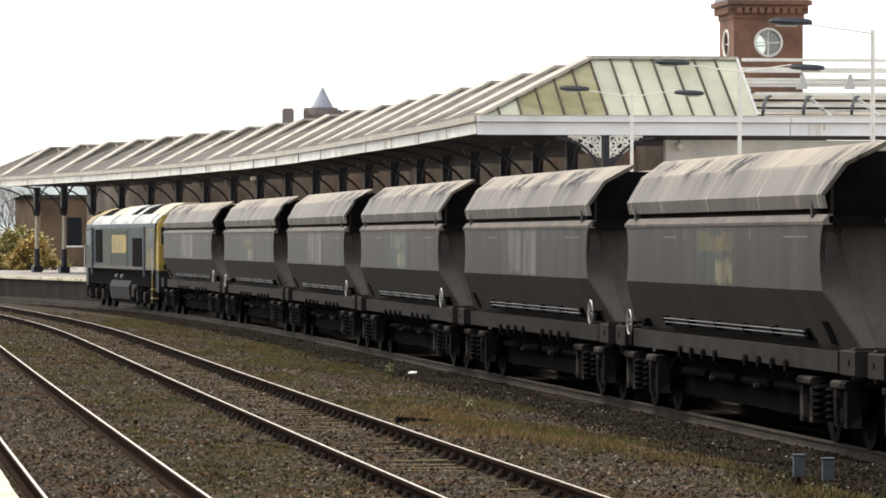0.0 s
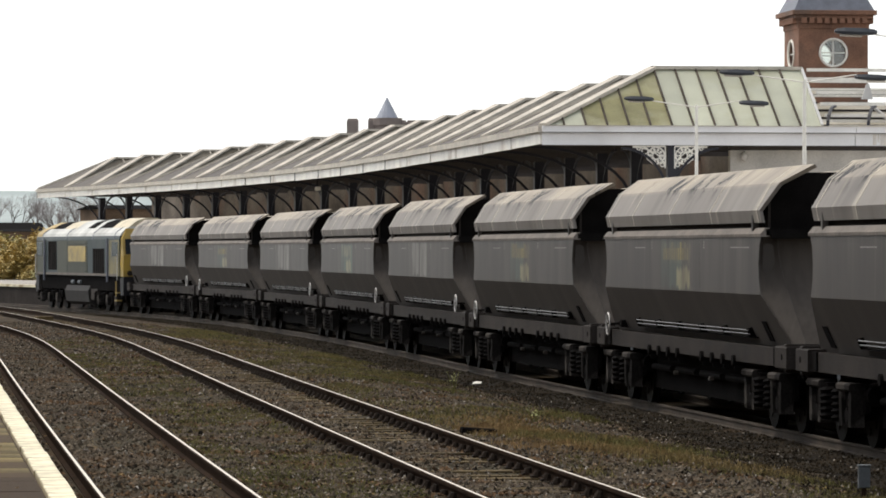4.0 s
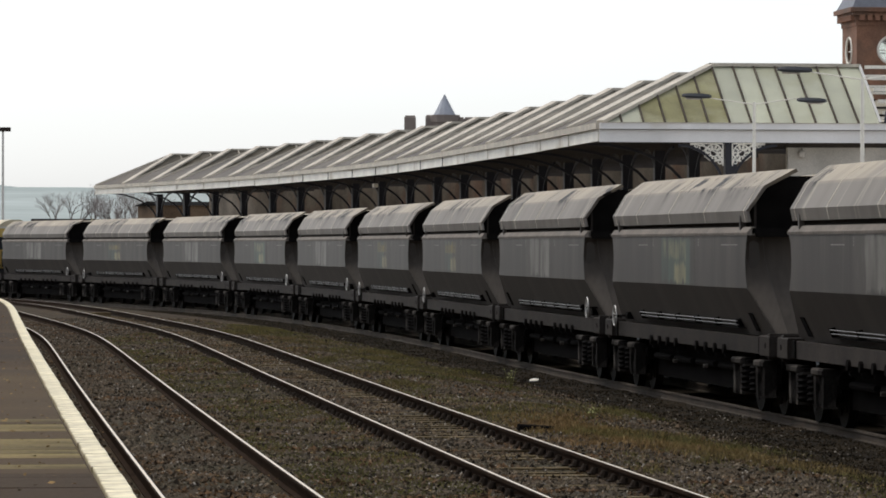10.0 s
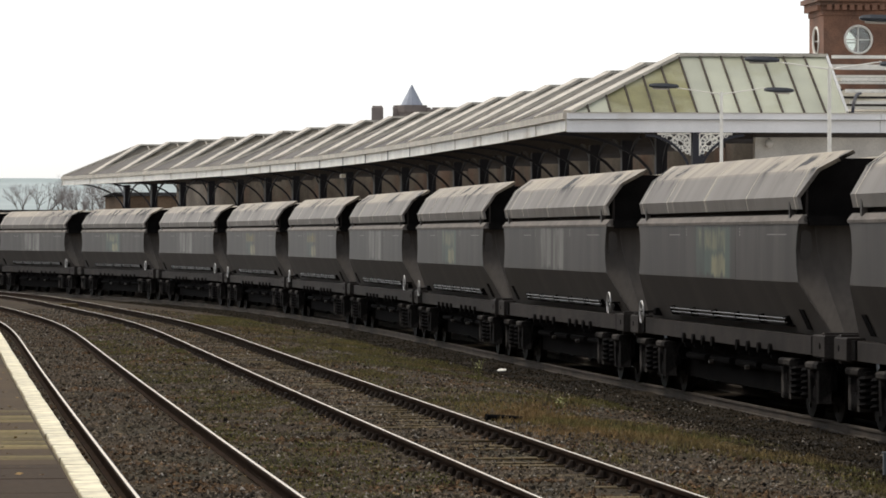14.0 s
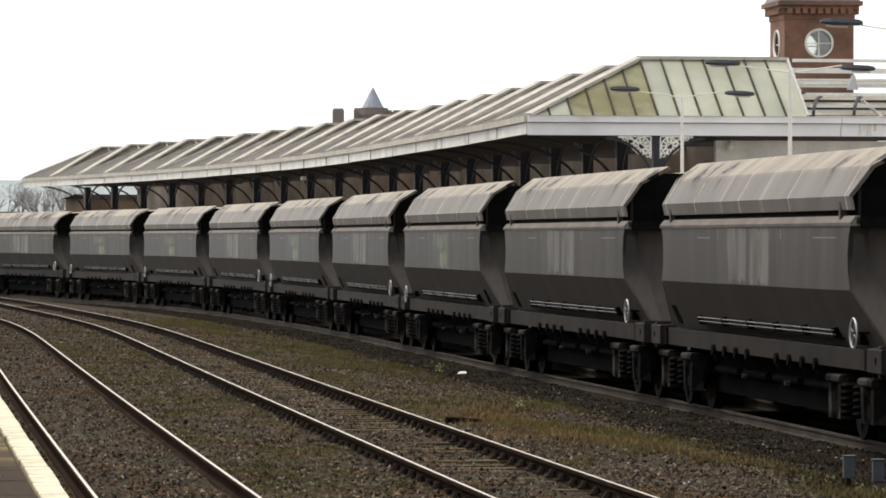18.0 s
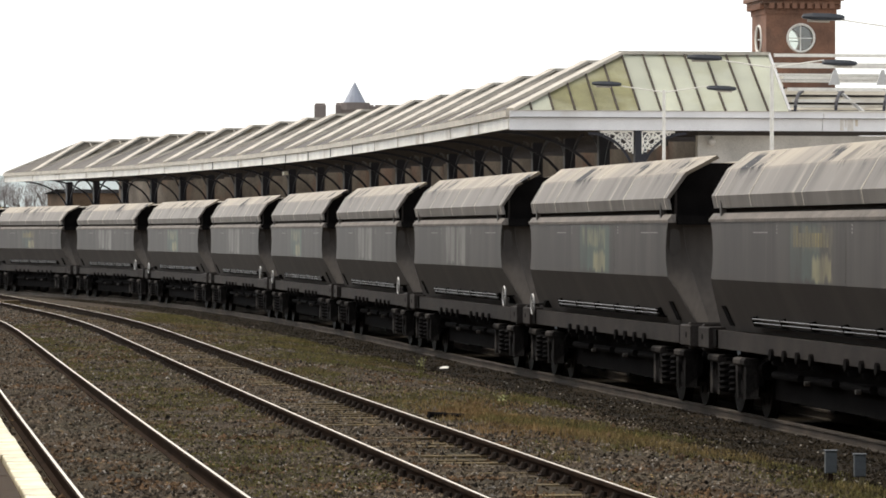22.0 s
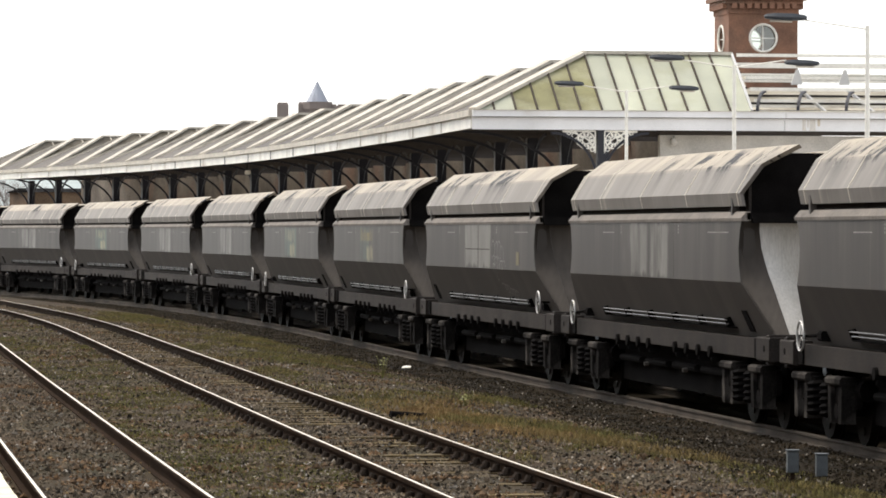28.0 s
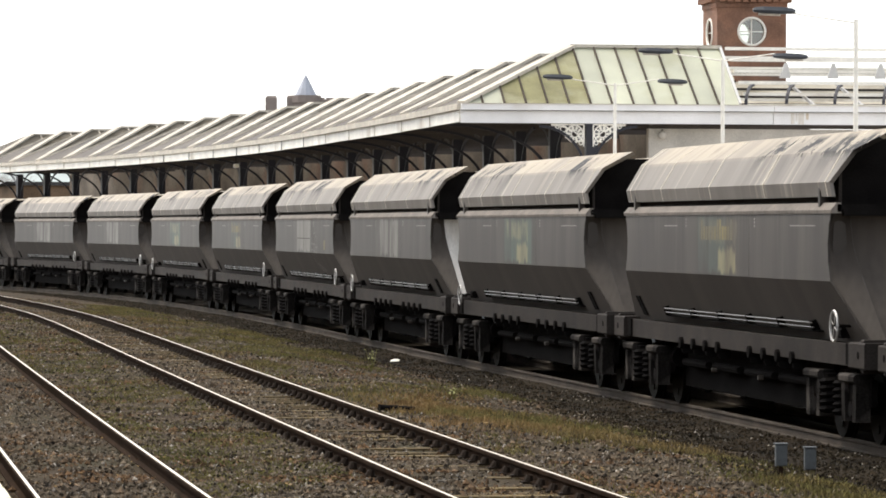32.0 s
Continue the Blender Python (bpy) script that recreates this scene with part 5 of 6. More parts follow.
def handwheel(g, x):
    """The brake wheel at one end, and the black inspection slot at the other."""
    z = 1.42 if x > 0 else 1.53
    w = Shape().ring((0, 0, 0), (0, 1, 0), 0.2, 0.017, 24)
    for k in range(4):
        a = k * math.pi / 2 + 0.4
        w.bar((0, 0, 0), (0.195 * math.cos(a), 0, 0.195 * math.sin(a)), 0.009, 0.009)
    part("handwheel", w, M_STEEL, g, "pale brake handwheel", at=pose(x, 1.32, z))
    part("wheel_shaft", Shape().tube((x, 1.02, z), (x, 1.33, z), 0.02), M_BOGIE, g)
    part("gear_case", Shape().box(x * 0.94 - 0.12, x * 0.94 + 0.12, 1.0, 1.16, 1.36, 1.5, c=0.03).tube((x * 0.94, 1.1, 1.45), (x, 1.2, z), 0.025), M_SOOT_SHADE, g)
    y = -6.5 if x > 0 else 7.05
    for q in (1, -1):
        # Flat black plates stand for the dark inside the slots.
        part("end_slot", Shape().slab([(y - 0.16, q * 1.178, 1.69), (y + 0.16, q * 1.178, 1.69), (y + 0.16, q * 1.033, 1.38), (y - 0.16, q * 1.033, 1.38)], (0, q * 0.016, 0.0)), M_SOOT_SHADE, g, "black inspection slot")


def marks(g, kind, seed):
    """Faded livery, data lines and bars for the wordmark on the side towards the platform."""
    rng = random.Random(seed)
    part("livery_panel", Shape().box(-2.2, 2.6, 1.3705, 1.3725, 2.12, 2.99), M_LIVERY[kind], g, "faded livery panel")
    if kind == "panelled":
        part("panel_joint", Shape().box(-0.275, -0.245, 1.372, 1.374, 2.17, 2.98).box(-1.7, 1.4, 1.372, 1.374, 2.49, 2.505), M_FRAME, g)
    if kind == "yellow":
        x = 1.1
        for k in range(12):
            w, h = rng.uniform(0.1, 0.16), rng.choice((0.2, 0.2, 0.3))
            part("wordmark_bar", Shape().box(x - w, x, 1.372, 1.3745, 2.63, 2.63 + h), M_YMARK, g)
            x -= w + 0.06
    for x0, x1, z in ((2.9, 3.9, 2.83), (-6.3, -4.8, 2.83)):
        part("data_line", Shape().box(x0, x1, 1.37, 1.374, z, z + 0.016), M_CHALK, g)
    for x in (2.2, -2.6):
        for k in range(3):
            part("data_mark", Shape().box(x, x + 0.05, 1.37, 1.374, 2.82 + k * 0.05, 2.85 + k * 0.05), M_CHALK, g)


wagon = make_wagon()
WAGONS = [wagon] + [copy_thing(wagon, Matrix.Identity(4)) for _ in range(20)]
KIND = "pale yellow pale green pale yellow yellow pale green pale green pale pale green yellow pale pale green yellow pale pale".split()
WHEEL_AT = [-1, 1, -1, -1, -1, 1, 1, -1, 1, -1, 1, -1, -1, 1, -1, -1, 1, 1, -1, -1, 1]
KIND[15] = "panelled"
for i, (g, k, e) in enumerate(zip(WAGONS, KIND, WHEEL_AT)):
    handwheel(g, e * 7.15)
    marks(g, k, i)


def graffiti(g):
    """Looping white scrawls sprayed on the side: two rows above the fold, one below it."""
    def on_side(x, z):
        return (x, 1.372 if z >= 2.11 else 1.372 - (2.11 - z) * 0.469, z)
    for x0, dx, zc, zh, turns, lean in ((-2.15, -0.34, 2.55, 0.15, 4.0, 0.3), (-2.2, -0.3, 2.3, 0.1, 4.5, -0.4), (-2.6, -0.24, 1.78, 0.07, 5.5, 0.2), (-2.25, -0.1, 2.05, 0.2, 1.5, 0.0)):
        n = int(turns * 14)
        pts = []
        for j in range(n + 1):
            a = j / 14 * 2 * math.pi
            pts.append((x0 + dx * a / (2 * math.pi) + 0.13 * math.cos(a * 1.0) + lean * zh * math.sin(a * 0.7), zc + zh * math.sin(a) * (1 - 0.25 * math.sin(a * 0.37)) - 0.03 * a / 6.28))
        sh = Shape()
        rim = []
        for j, (x, z) in enumerate(pts):
            (xa, za), (xb, zb) = pts[max(0, j - 1)], pts[min(n, j + 1)]
            d = math.hypot(xb - xa, zb - za) or 1.0
            nx, nz = -(zb - za) / d * 0.011, (xb - xa) / d * 0.011
            rim += [Vector(on_side(x - nx, z - nz)) + Vector((0, 0.004, 0)), Vector(on_side(x + nx, z + nz)) + Vector((0, 0.004, 0))]
        sh.add(rim, [(2 * j, 2 * j + 1, 2 * j + 3, 2 * j + 2) for j in range(n)])
        part("graffiti", sh, M_SPRAY, g, "white sprayed scrawl")


graffiti(WAGONS[15])
part("faded_mark", Shape().box(-5.3, -4.95, 1.374, 1.379, 2.2, 2.46), M_YMARK, WAGONS[15])
part("rear_sheet", end_sheet(-1, -0.99, 0.99, 0.014).mesh("rear_sheet", M_CLEAN, True), None, WAGONS[16], "clean pale rear sheet")
tagged(WAGONS[16], "grey bogie coal hopper wagon with a clean pale rear end")
tagged(WAGONS[15], "grey bogie coal hopper wagon with white graffiti on its side")


def make_loco():
    g = thing("diesel_locomotive", "teal and yellow diesel locomotive with dusty pale roof, hauling the train", "locomotive")
    H = 9.3     # half the length of the body
    side = [(1.32, 1.6), (1.33, 3.27), (1.3, 3.42), (-1.3, 3.42), (-1.33, 3.27), (-1.32, 1.6)]
    low = [(1.3, 3.42), (1.24, 3.56), (1.02, 3.74), (0.8, 3.84), (-0.8, 3.84), (-1.02, 3.74), (-1.24, 3.56), (-1.3, 3.42)]
    part("body", Shape().extrude(side, -H, H), M_LOCO_G, g)
    part("roof", Shape().extrude(low, -H + 0.02, H - 0.05), M_LOCO_R, g, "dusty pale cantrail and roof edge")
    part("cab_roof", Shape().extrude([(y * 1.01, z + 0.012) for y, z in low], 8.1, H - 0.03), M_YEL, g, "yellow cab roof")
    # raised roof in sections: grilles, silencer, fan housings
    for x0, x1, m, lb, up in ((7.5, 9.2, M_YEL, "yellow cab roof", 0.0), (4.7, 7.4, M_SOOT_SHADE, "dark roof grille", 0.02), (1.9, 4.6, M_LOCO_C, "cream dusty roof section, sunlit in its colour", 0.05),
                              (-0.6, 1.8, M_LOCO_R, "pale roof section", 0.07), (-2.2, -0.75, M_SOOT_SHADE, "dark exhaust recess", 0.04), (-3.1, -2.3, M_LOCO_R, "pale roof section", 0.08),
                              (-5.9, -3.2, M_SOOT_SHADE, "dark fan grille", 0.06), (-9.25, -6.0, M_LOCO_C, "cream dusty roof section, sunlit in its colour", 0.1)):
        part("roof_section", Shape().extrude([(0.92, 3.79), (0.5, 4.0 + up), (0.1, 4.12 + up), (-0.4, 4.12 + up), (-0.7, 4.0 + up), (-0.92, 3.79)], x0, x1), m, g, lb)
    for x in (-8.2, -3.6, 2.2, 7.8):
        part("roof_rib", Shape().extrude([(1.345, 3.27), (1.31, 3.44), (1.25, 3.58), (1.03, 3.76), (0.81, 3.86), (0.8, 3.84), (1.02, 3.73), (1.24, 3.55), (1.29, 3.42), (1.32, 3.27)], x - 0.04, x + 0.04), M_SLATE, g)
    for e in (1, -1):
        # cab end: raked above the waist
        prof = [(1.3, 1.6), (1.3, 2.55), (1.28, 3.3), (1.05, 3.74), (-1.05, 3.74), (-1.28, 3.3), (-1.3, 2.55), (-1.3, 1.6)]
        xs = [0.42, 0.42, 0.14, 0.02, 0.02, 0.14, 0.42, 0.42]
        n = len(prof)
        vs = [(e * (H - 0.01), y, z) for y, z in prof] + [(e * (H + d), y * 0.96, z) for (y, z), d in zip(prof, xs)]
        part("cab_end", Shape().add(vs, [(i, (i + 1) % n, n + (i + 1) % n, n + i) for i in range(n)] + [(8, 9, 14, 15), (9, 10, 13, 14), (10, 11, 12, 13), tuple(reversed(range(8)))]), M_YEL, g, "yellow cab end")
        part("windscreen", Shape().slab([(e * (H + 0.4), -1.14, 2.6), (e * (H + 0.4), 1.14, 2.6), (e * (H + 0.15), 1.12, 3.28), (e * (H + 0.15), -1.12, 3.28)], (e * 0.03, 0, 0)), M_CABGLASS, g)
        # Dark plate added over the yellow nose for the dark gap at the coupling.
        part("nose_door", Shape().slab([(e * (H + 0.425), -0.75, 1.66), (e * (H + 0.425), 0.75, 1.66), (e * (H + 0.425), 0.75, 2.5), (e * (H + 0.425), -0.75, 2.5)], (e * 0.02, 0, 0)), M_SHADE_WALL, g, "dark panel added on the nose as a shaded gap")
        part("headlight", Shape().tube((e * (H + 0.4), 0.95, 1.75), (e * (H + 0.47), 0.95, 1.75), 0.12, n=12).tube((e * (H + 0.4), -0.95, 1.75), (e * (H + 0.47), -0.95, 1.75), 0.12, n=12), M_FRAME, g)
        part("buffer_beam", Shape().box(min(e * (H - 0.2), e * (H + 0.45)), max(e * (H - 0.2), e * (H + 0.45)), -1.25, 1.25, 0.75, 1.58, c=0.04), M_BLACK, g)
        for q in (1, -1):
            y0, y1 = (1.325, 1.34) if q > 0 else (-1.34, -1.325)
            cab = Shape().box(min(e * 7.15, e * 9.25), max(e * 7.15, e * 9.25), y0, y1, 1.62, 3.24)
            part("cab_side", cab, M_LOCO_P if e > 0 else M_YEL2, g, "dusty cab side")
            part("cab_window", Shape().box(min(e * 7.75, e * 9.0), max(e * 7.75, e * 9.0), y0 + q * 0.012, y1 + q * 0.012, 2.5, 3.15, c=0.004), M_CABGLASS, g)
            part("handrail", Shape().tube((e * 7.05, q * 1.4, 1.35), (e * 7.05, q * 1.4, 3.3), 0.045), M_SLATE, g)
            part("handrail", Shape().tube((e * 9.15, q * 1.4, 1.45), (e * 9.15, q * 1.4, 2.6), 0.025), M_STEEL, g)
            part("buffer", Shape().tube((e * 9.2, q * 0.87, 1.06), (e * 10.5, q * 0.87, 1.06), 0.15, n=14).tube((e * 10.5, q * 0.87, 1.06), (e * 10.65, q * 0.87, 1.06), 0.25, n=16), M_BOGIE, g)
            part("cab_step", Shape().box(min(e * 8.35, e * 8.85), max(e * 8.35, e * 8.85), min(q * 1.1, q * 1.34), max(q * 1.1, q * 1.34), 0.5, 0.56).box(min(e * 8.35, e * 8.85), max(e * 8.35, e * 8.85), min(q * 1.1, q * 1.34), max(q * 1.1, q * 1.34), 0.85, 0.9).box(min(e * 8.35, e * 8.4), max(e * 8.35, e * 8.4), min(q * 1.26, q * 1.3), max(q * 1.26, q * 1.3), 0.5, 1.4), M_YEL if e < 0 else M_FRAME, g)
        b = part("bogie", Shape().box(-2.3, 2.3, -0.95, 0.95, 0.55, 0.8), M_BOGIE, g, at=pose(e * 6.5, 0, 0))
        for q in (1, -1):
            part("side_frame", Shape().box(-2.5, 2.5, min(q * 1.0, q * 1.14), max(q * 1.0, q * 1.14), 0.55, 0.88, c=0.04), M_BOGIE, b)
            for ax in (-1.85, 0, 1.85):
                part("axle_box", Shape().box(ax - 0.22, ax + 0.22, min(q * 1.1, q * 1.3), max(q * 1.1, q * 1.3), 0.3, 0.75, c=0.03), M_CASTING, b)
                part("spring", COIL, None, b, at=pose(ax + 0.55, q * 1.18, 0.4))
            part("sand_pipe", Shape().pipe([(-2.6, q * 1.05, 1.1), (-2.65, q * 1.0, 0.6), (-2.5, q * 0.85, 0.2)], 0.03), M_FRAME, b)
        for ax in (-1.85, 0, 1.85):
            w = Shape().tube((0, -0.95, 0), (0, 0.95, 0), 0.09, n=10)
            for q in (1, -1):
                w.tube((0, q * 0.68, 0), (0, q * 0.715, 0), 0.56, n=28).tube((0, q * 0.715, 0), (0, q * 0.82, 0), 0.53, n=28)
            part("wheelset", w, M_WHEEL, b, at=pose(ax, 0, 0.53))
    for q in (1, -1):
        def plate(name, x0, x1, z0, z1, m, d, label=""):
            part(name, Shape().box(x0, x1, min(q * 1.322, q * (1.333 + d)), max(q * 1.322, q * (1.333 + d)), z0, z1), m, g, label)
        plate("side_panel", 2.0, 4.3, 1.68, 3.22, M_LOCO_P, 0.004, "dusty olive side panel")
        plate("louvre_panel", -2.5, 1.85, 1.68, 3.22, M_LOCO_P, 0.006, "dusty olive louvred panel")
        for k in range(9):
            plate("louvre", -2.3, 1.65, 1.8 + 0.16 * k, 1.86 + 0.16 * k, M_LOCO_P, 0.03)
        plate("side_mark", -2.2, 1.7, 2.25, 2.98, M_LOCOY, 0.034, "faded yellow mark")
        plate("grille", 4.5, 6.4, 1.85, 3.2, M_SOOT_SHADE, 0.008, "dark intake grille")
        plate("grille", -6.1, -3.7, 1.7, 2.85, M_SOOT_SHADE, 0.008, "dark radiator grille")
        for k in range(6):
            plate("grille_bar", 4.6 + 0.32 * k, 4.66 + 0.32 * k, 1.87, 3.18, M_FRAME, 0.02)
            plate("grille_bar", -6.0 + 0.4 * k, -5.94 + 0.4 * k, 1.72, 2.83, M_FRAME, 0.02)
        plate("sill_stripe", -9.0, 9.0, 1.62, 1.72, M_LEDGE, 0.02, "pale dusty sill")
        part("battery_box", Shape().box(-4.3, -3.0, min(q * 1.0, q * 1.26), max(q * 1.0, q * 1.26), 0.5, 1.0, c=0.03), M_FRAME, g)
        for x in (-0.6, 0.9):
            part("air_tank", Shape().tube((x, q * 1.18, 1.3), (x + 0.6, q * 1.18, 1.3), 0.1, n=12), M_BOX, g, "pale air reservoir")
    part("underframe", Shape().box(-9.2, 9.2, -1.2, 1.2, 0.95, 1.62), M_SOOT_SHADE, g)
    part("fuel_tank", Shape().extrude([(-1.25, 0.4), (-1.0, 0.25), (1.0, 0.25), (1.25, 0.4), (1.32, 0.9), (1.2, 1.15), (-1.2, 1.15), (-1.32, 0.9)], -2.6, 2.6), M_FUEL, g, "dusty grey fuel tank")
    return g


loco = make_loco()


# ---------------------------------------------------------------- beside the tracks
def scatter_stones(name, m, n, seed, small, large, label):
    """Loose ballast: one mesh of many small broken stones."""
    rng = np.random.default_rng(seed)
    s = 3 + 115 * rng.random(n) ** 1.6
    o = rng.uniform(-1.45, 10.5, n)
    x = np.interp(s, NEAR[0], NEAR[1])
    y = np.interp(s, NEAR[0], NEAR[2])
    th = np.interp(s, NEAR[0], NEAR[3])
    px, py = x + o * np.cos(th), y - o * np.sin(th)
    z, a, b = ground_z(px, py)
    keep = (b < -1.0) & (b < cinder_edge(py) + 0.1 + rng.normal(0, 0.3, n)) & (np.abs(np.abs(a) - HALF) > 0.1) & (np.abs(np.abs(a - SIX) - HALF) > 0.1)
    on_tie = (np.abs(a - SIX) < 1.25) & (s < 17) & (np.abs((s - 4.0) / 0.72 % 1 - 0.5) > 0.36) & (np.abs(a - SIX) > 0.35)
    keep &= ~on_tie | (rng.random(n) < 0.3)
    keep &= (rng.random(n) < np.where(a > SIX + 2.2, 0.6, 1.0)) & ((np.abs(a - SIX - 0.48) > 0.24) | (rng.random(n) < 0.6))
    px, py, z = px[keep], py[keep], z[keep]
    z = z + np.array([wave(u, v) for u, v in zip(px, py)])
    k = len(px)
    r = rng.uniform(small, large, k) * np.where(rng.random(k) < 0.04, 1.7, 1.0)
    base = np.array([(1, 0, 0), (0, 1, 0), (-1, 0, 0), (0, -1, 0), (0, 0, 1), (0, 0, -0.6)], float)
    v = base[None] * r[:, None, None] * rng.uniform(0.55, 1.3, (k, 6, 1)) + rng.normal(0, 0.006, (k, 6, 3))
    v += np.stack([px, py, z + r * 0.35], 1)[:, None]
    f = np.array([(0, 1, 4), (1, 2, 4), (2, 3, 4), (3, 0, 4), (1, 0, 5), (2, 1, 5), (3, 2, 5), (0, 3, 5)])
    f = f[None] + (np.arange(k) * 6)[:, None, None]
    me = bpy.data.meshes.new(name)
    me.from_pydata(v.reshape(-1, 3).tolist(), [], f.reshape(-1, 3).tolist())
    me.materials.append(m)
    tagged(new(name, me), label, "ballast", kind="stuff")


def blades(name, m, pts, label, seed, tall=(0.08, 0.22)):
    """Grass: bent narrow blades in tufts."""
    rng = np.random.default_rng(seed)
    n = len(pts)
    h = rng.uniform(*tall, n) * pts[:, 3]
    a = rng.uniform(0, 6.283, n)
    w = rng.uniform(0.003, 0.007, n)
    lean = rng.normal(0, 0.35, (n, 2)) * h[:, None]
    d = np.stack([np.cos(a), np.sin(a)], 1) * w[:, None]
    p = pts[:, :3]
    v = np.empty((n, 5, 3))
    v[:, 0] = p - np.c_[d, np.zeros(n)]
    v[:, 1] = p + np.c_[d, np.zeros(n)]
    v[:, 2] = p + np.c_[d * 0.7 + lean * 0.4, h * 0.6]
    v[:, 3] = p + np.c_[-d * 0.7 + lean * 0.4, h * 0.6]
    v[:, 4] = p + np.c_[lean, h]
    k = np.arange(n)[:, None] * 5
    q = (k + np.array([[0, 1, 2, 3]])).tolist()
    t = (k + np.array([[3, 2, 4]])).tolist()
    me = bpy.data.meshes.new(name)
    me.from_pydata(v.reshape(-1, 3).tolist(), [], q + t)
    me.materials.append(m)
    return tagged(new(name, me), label, "grass", kind="stuff")


def grass_points(n, seed, s0, s1, edge, thr, freq=0.45):
    """Places on the bank between the second track and the train, in patches."""
    rng = np.random.default_rng(seed)
    s = rng.uniform(s0, s1, n)
    x, y, th = (np.interp(s, NEAR[0], NEAR[i]) for i in (1, 2, 3))
    o = SIX + rng.uniform(edge[0], edge[1], n)
    px, py = x + o * np.cos(th), y - o * np.sin(th)
    z, a, b = ground_z(px, py)
    u = np.array([noise.noise(Vector((i * freq, j * freq * 0.4, seed))) + 0.5 * noise.noise(Vector((i * 2.3, j * 1.2, seed + 5))) for i, j in zip(px, py)])
    u = u + 0.25 * rng.random(n) - 0.12
    keep = (b < -1.5) & (u > thr) & (rng.random(n) < np.clip((u - thr) * 2.5 + 0.1, 0, 1))
    px, py, z, u = px[keep], py[keep], z[keep], u[keep]
    z = z + np.array([wave(i, j) for i, j in zip(px, py)])
    return np.stack([px, py, z - 0.01, 0.6 + np.clip(u - thr, 0, 0.6)], 1)


scatter_stones("ballast_stones", M_STONE, 112000, 3, 0.011, 0.028, "loose broken brown and grey ballast stones")
scatter_stones("stone_chips", M_CHIP, 12000, 5, 0.01, 0.022, "scattered pale stone chips in the ballast")


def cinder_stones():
    """Lumps beside the train's rails, darkened with the shade painted there."""
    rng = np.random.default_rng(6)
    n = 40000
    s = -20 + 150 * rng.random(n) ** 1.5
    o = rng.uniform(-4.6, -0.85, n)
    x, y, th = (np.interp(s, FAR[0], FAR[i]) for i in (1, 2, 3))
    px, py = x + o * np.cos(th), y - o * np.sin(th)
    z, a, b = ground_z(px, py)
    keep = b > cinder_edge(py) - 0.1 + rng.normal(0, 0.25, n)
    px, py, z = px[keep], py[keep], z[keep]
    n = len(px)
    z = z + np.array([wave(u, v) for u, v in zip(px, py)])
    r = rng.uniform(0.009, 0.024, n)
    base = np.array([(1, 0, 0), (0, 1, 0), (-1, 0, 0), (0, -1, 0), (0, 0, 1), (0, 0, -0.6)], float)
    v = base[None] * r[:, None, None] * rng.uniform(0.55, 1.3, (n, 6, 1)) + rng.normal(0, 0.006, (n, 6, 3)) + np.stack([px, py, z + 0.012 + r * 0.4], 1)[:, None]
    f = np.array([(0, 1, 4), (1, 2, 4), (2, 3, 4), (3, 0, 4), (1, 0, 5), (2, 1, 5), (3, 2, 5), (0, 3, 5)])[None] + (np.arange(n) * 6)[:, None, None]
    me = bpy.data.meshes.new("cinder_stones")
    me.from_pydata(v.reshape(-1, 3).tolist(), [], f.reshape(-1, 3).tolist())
    me.materials.append(M_CSTONE_SHADE)
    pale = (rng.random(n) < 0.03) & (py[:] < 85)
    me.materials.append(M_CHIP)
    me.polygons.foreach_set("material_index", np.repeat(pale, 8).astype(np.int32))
    tagged(new("cinder_stones", me), "coal-dusted lumps of cinder beside the train, darkened as shade", "cinders", kind="stuff")


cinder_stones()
blades("dry_grass", M_GRASS, grass_points(190000, 11, 5, 110, (1.3, 5.0), 0.02), "dry olive and yellow grass tufts on the cinder bank", 12, (0.03, 0.1))
pts = grass_points(180000, 41, 5, 45, (1.4, 4.1), -0.2)
near = np.exp(-((pts[:, 1] - 58 - 3 * (pts[:, 0] - 1.6)) / 5.0) ** 2) * (np.random.default_rng(2).random(len(pts)) < 0.65)
blades("orange_grass", M_ORANGE, pts[np.random.default_rng(1).random(len(pts)) < near], "orange dead grass round the timber block", 42, (0.04, 0.11))
blades("bank_weeds", M_WEED, grass_points(130000, 21, 5, 115, (1.2, 5.4), -0.02), "low green weeds on the cinder bank", 22, (0.025, 0.08))
blades("track_moss_grass", M_WEED, grass_points(150000, 31, 5, 90, (-2.85, -0.9), -0.3, 0.6), "sparse moss and weeds between the tracks", 32, (0.012, 0.04))


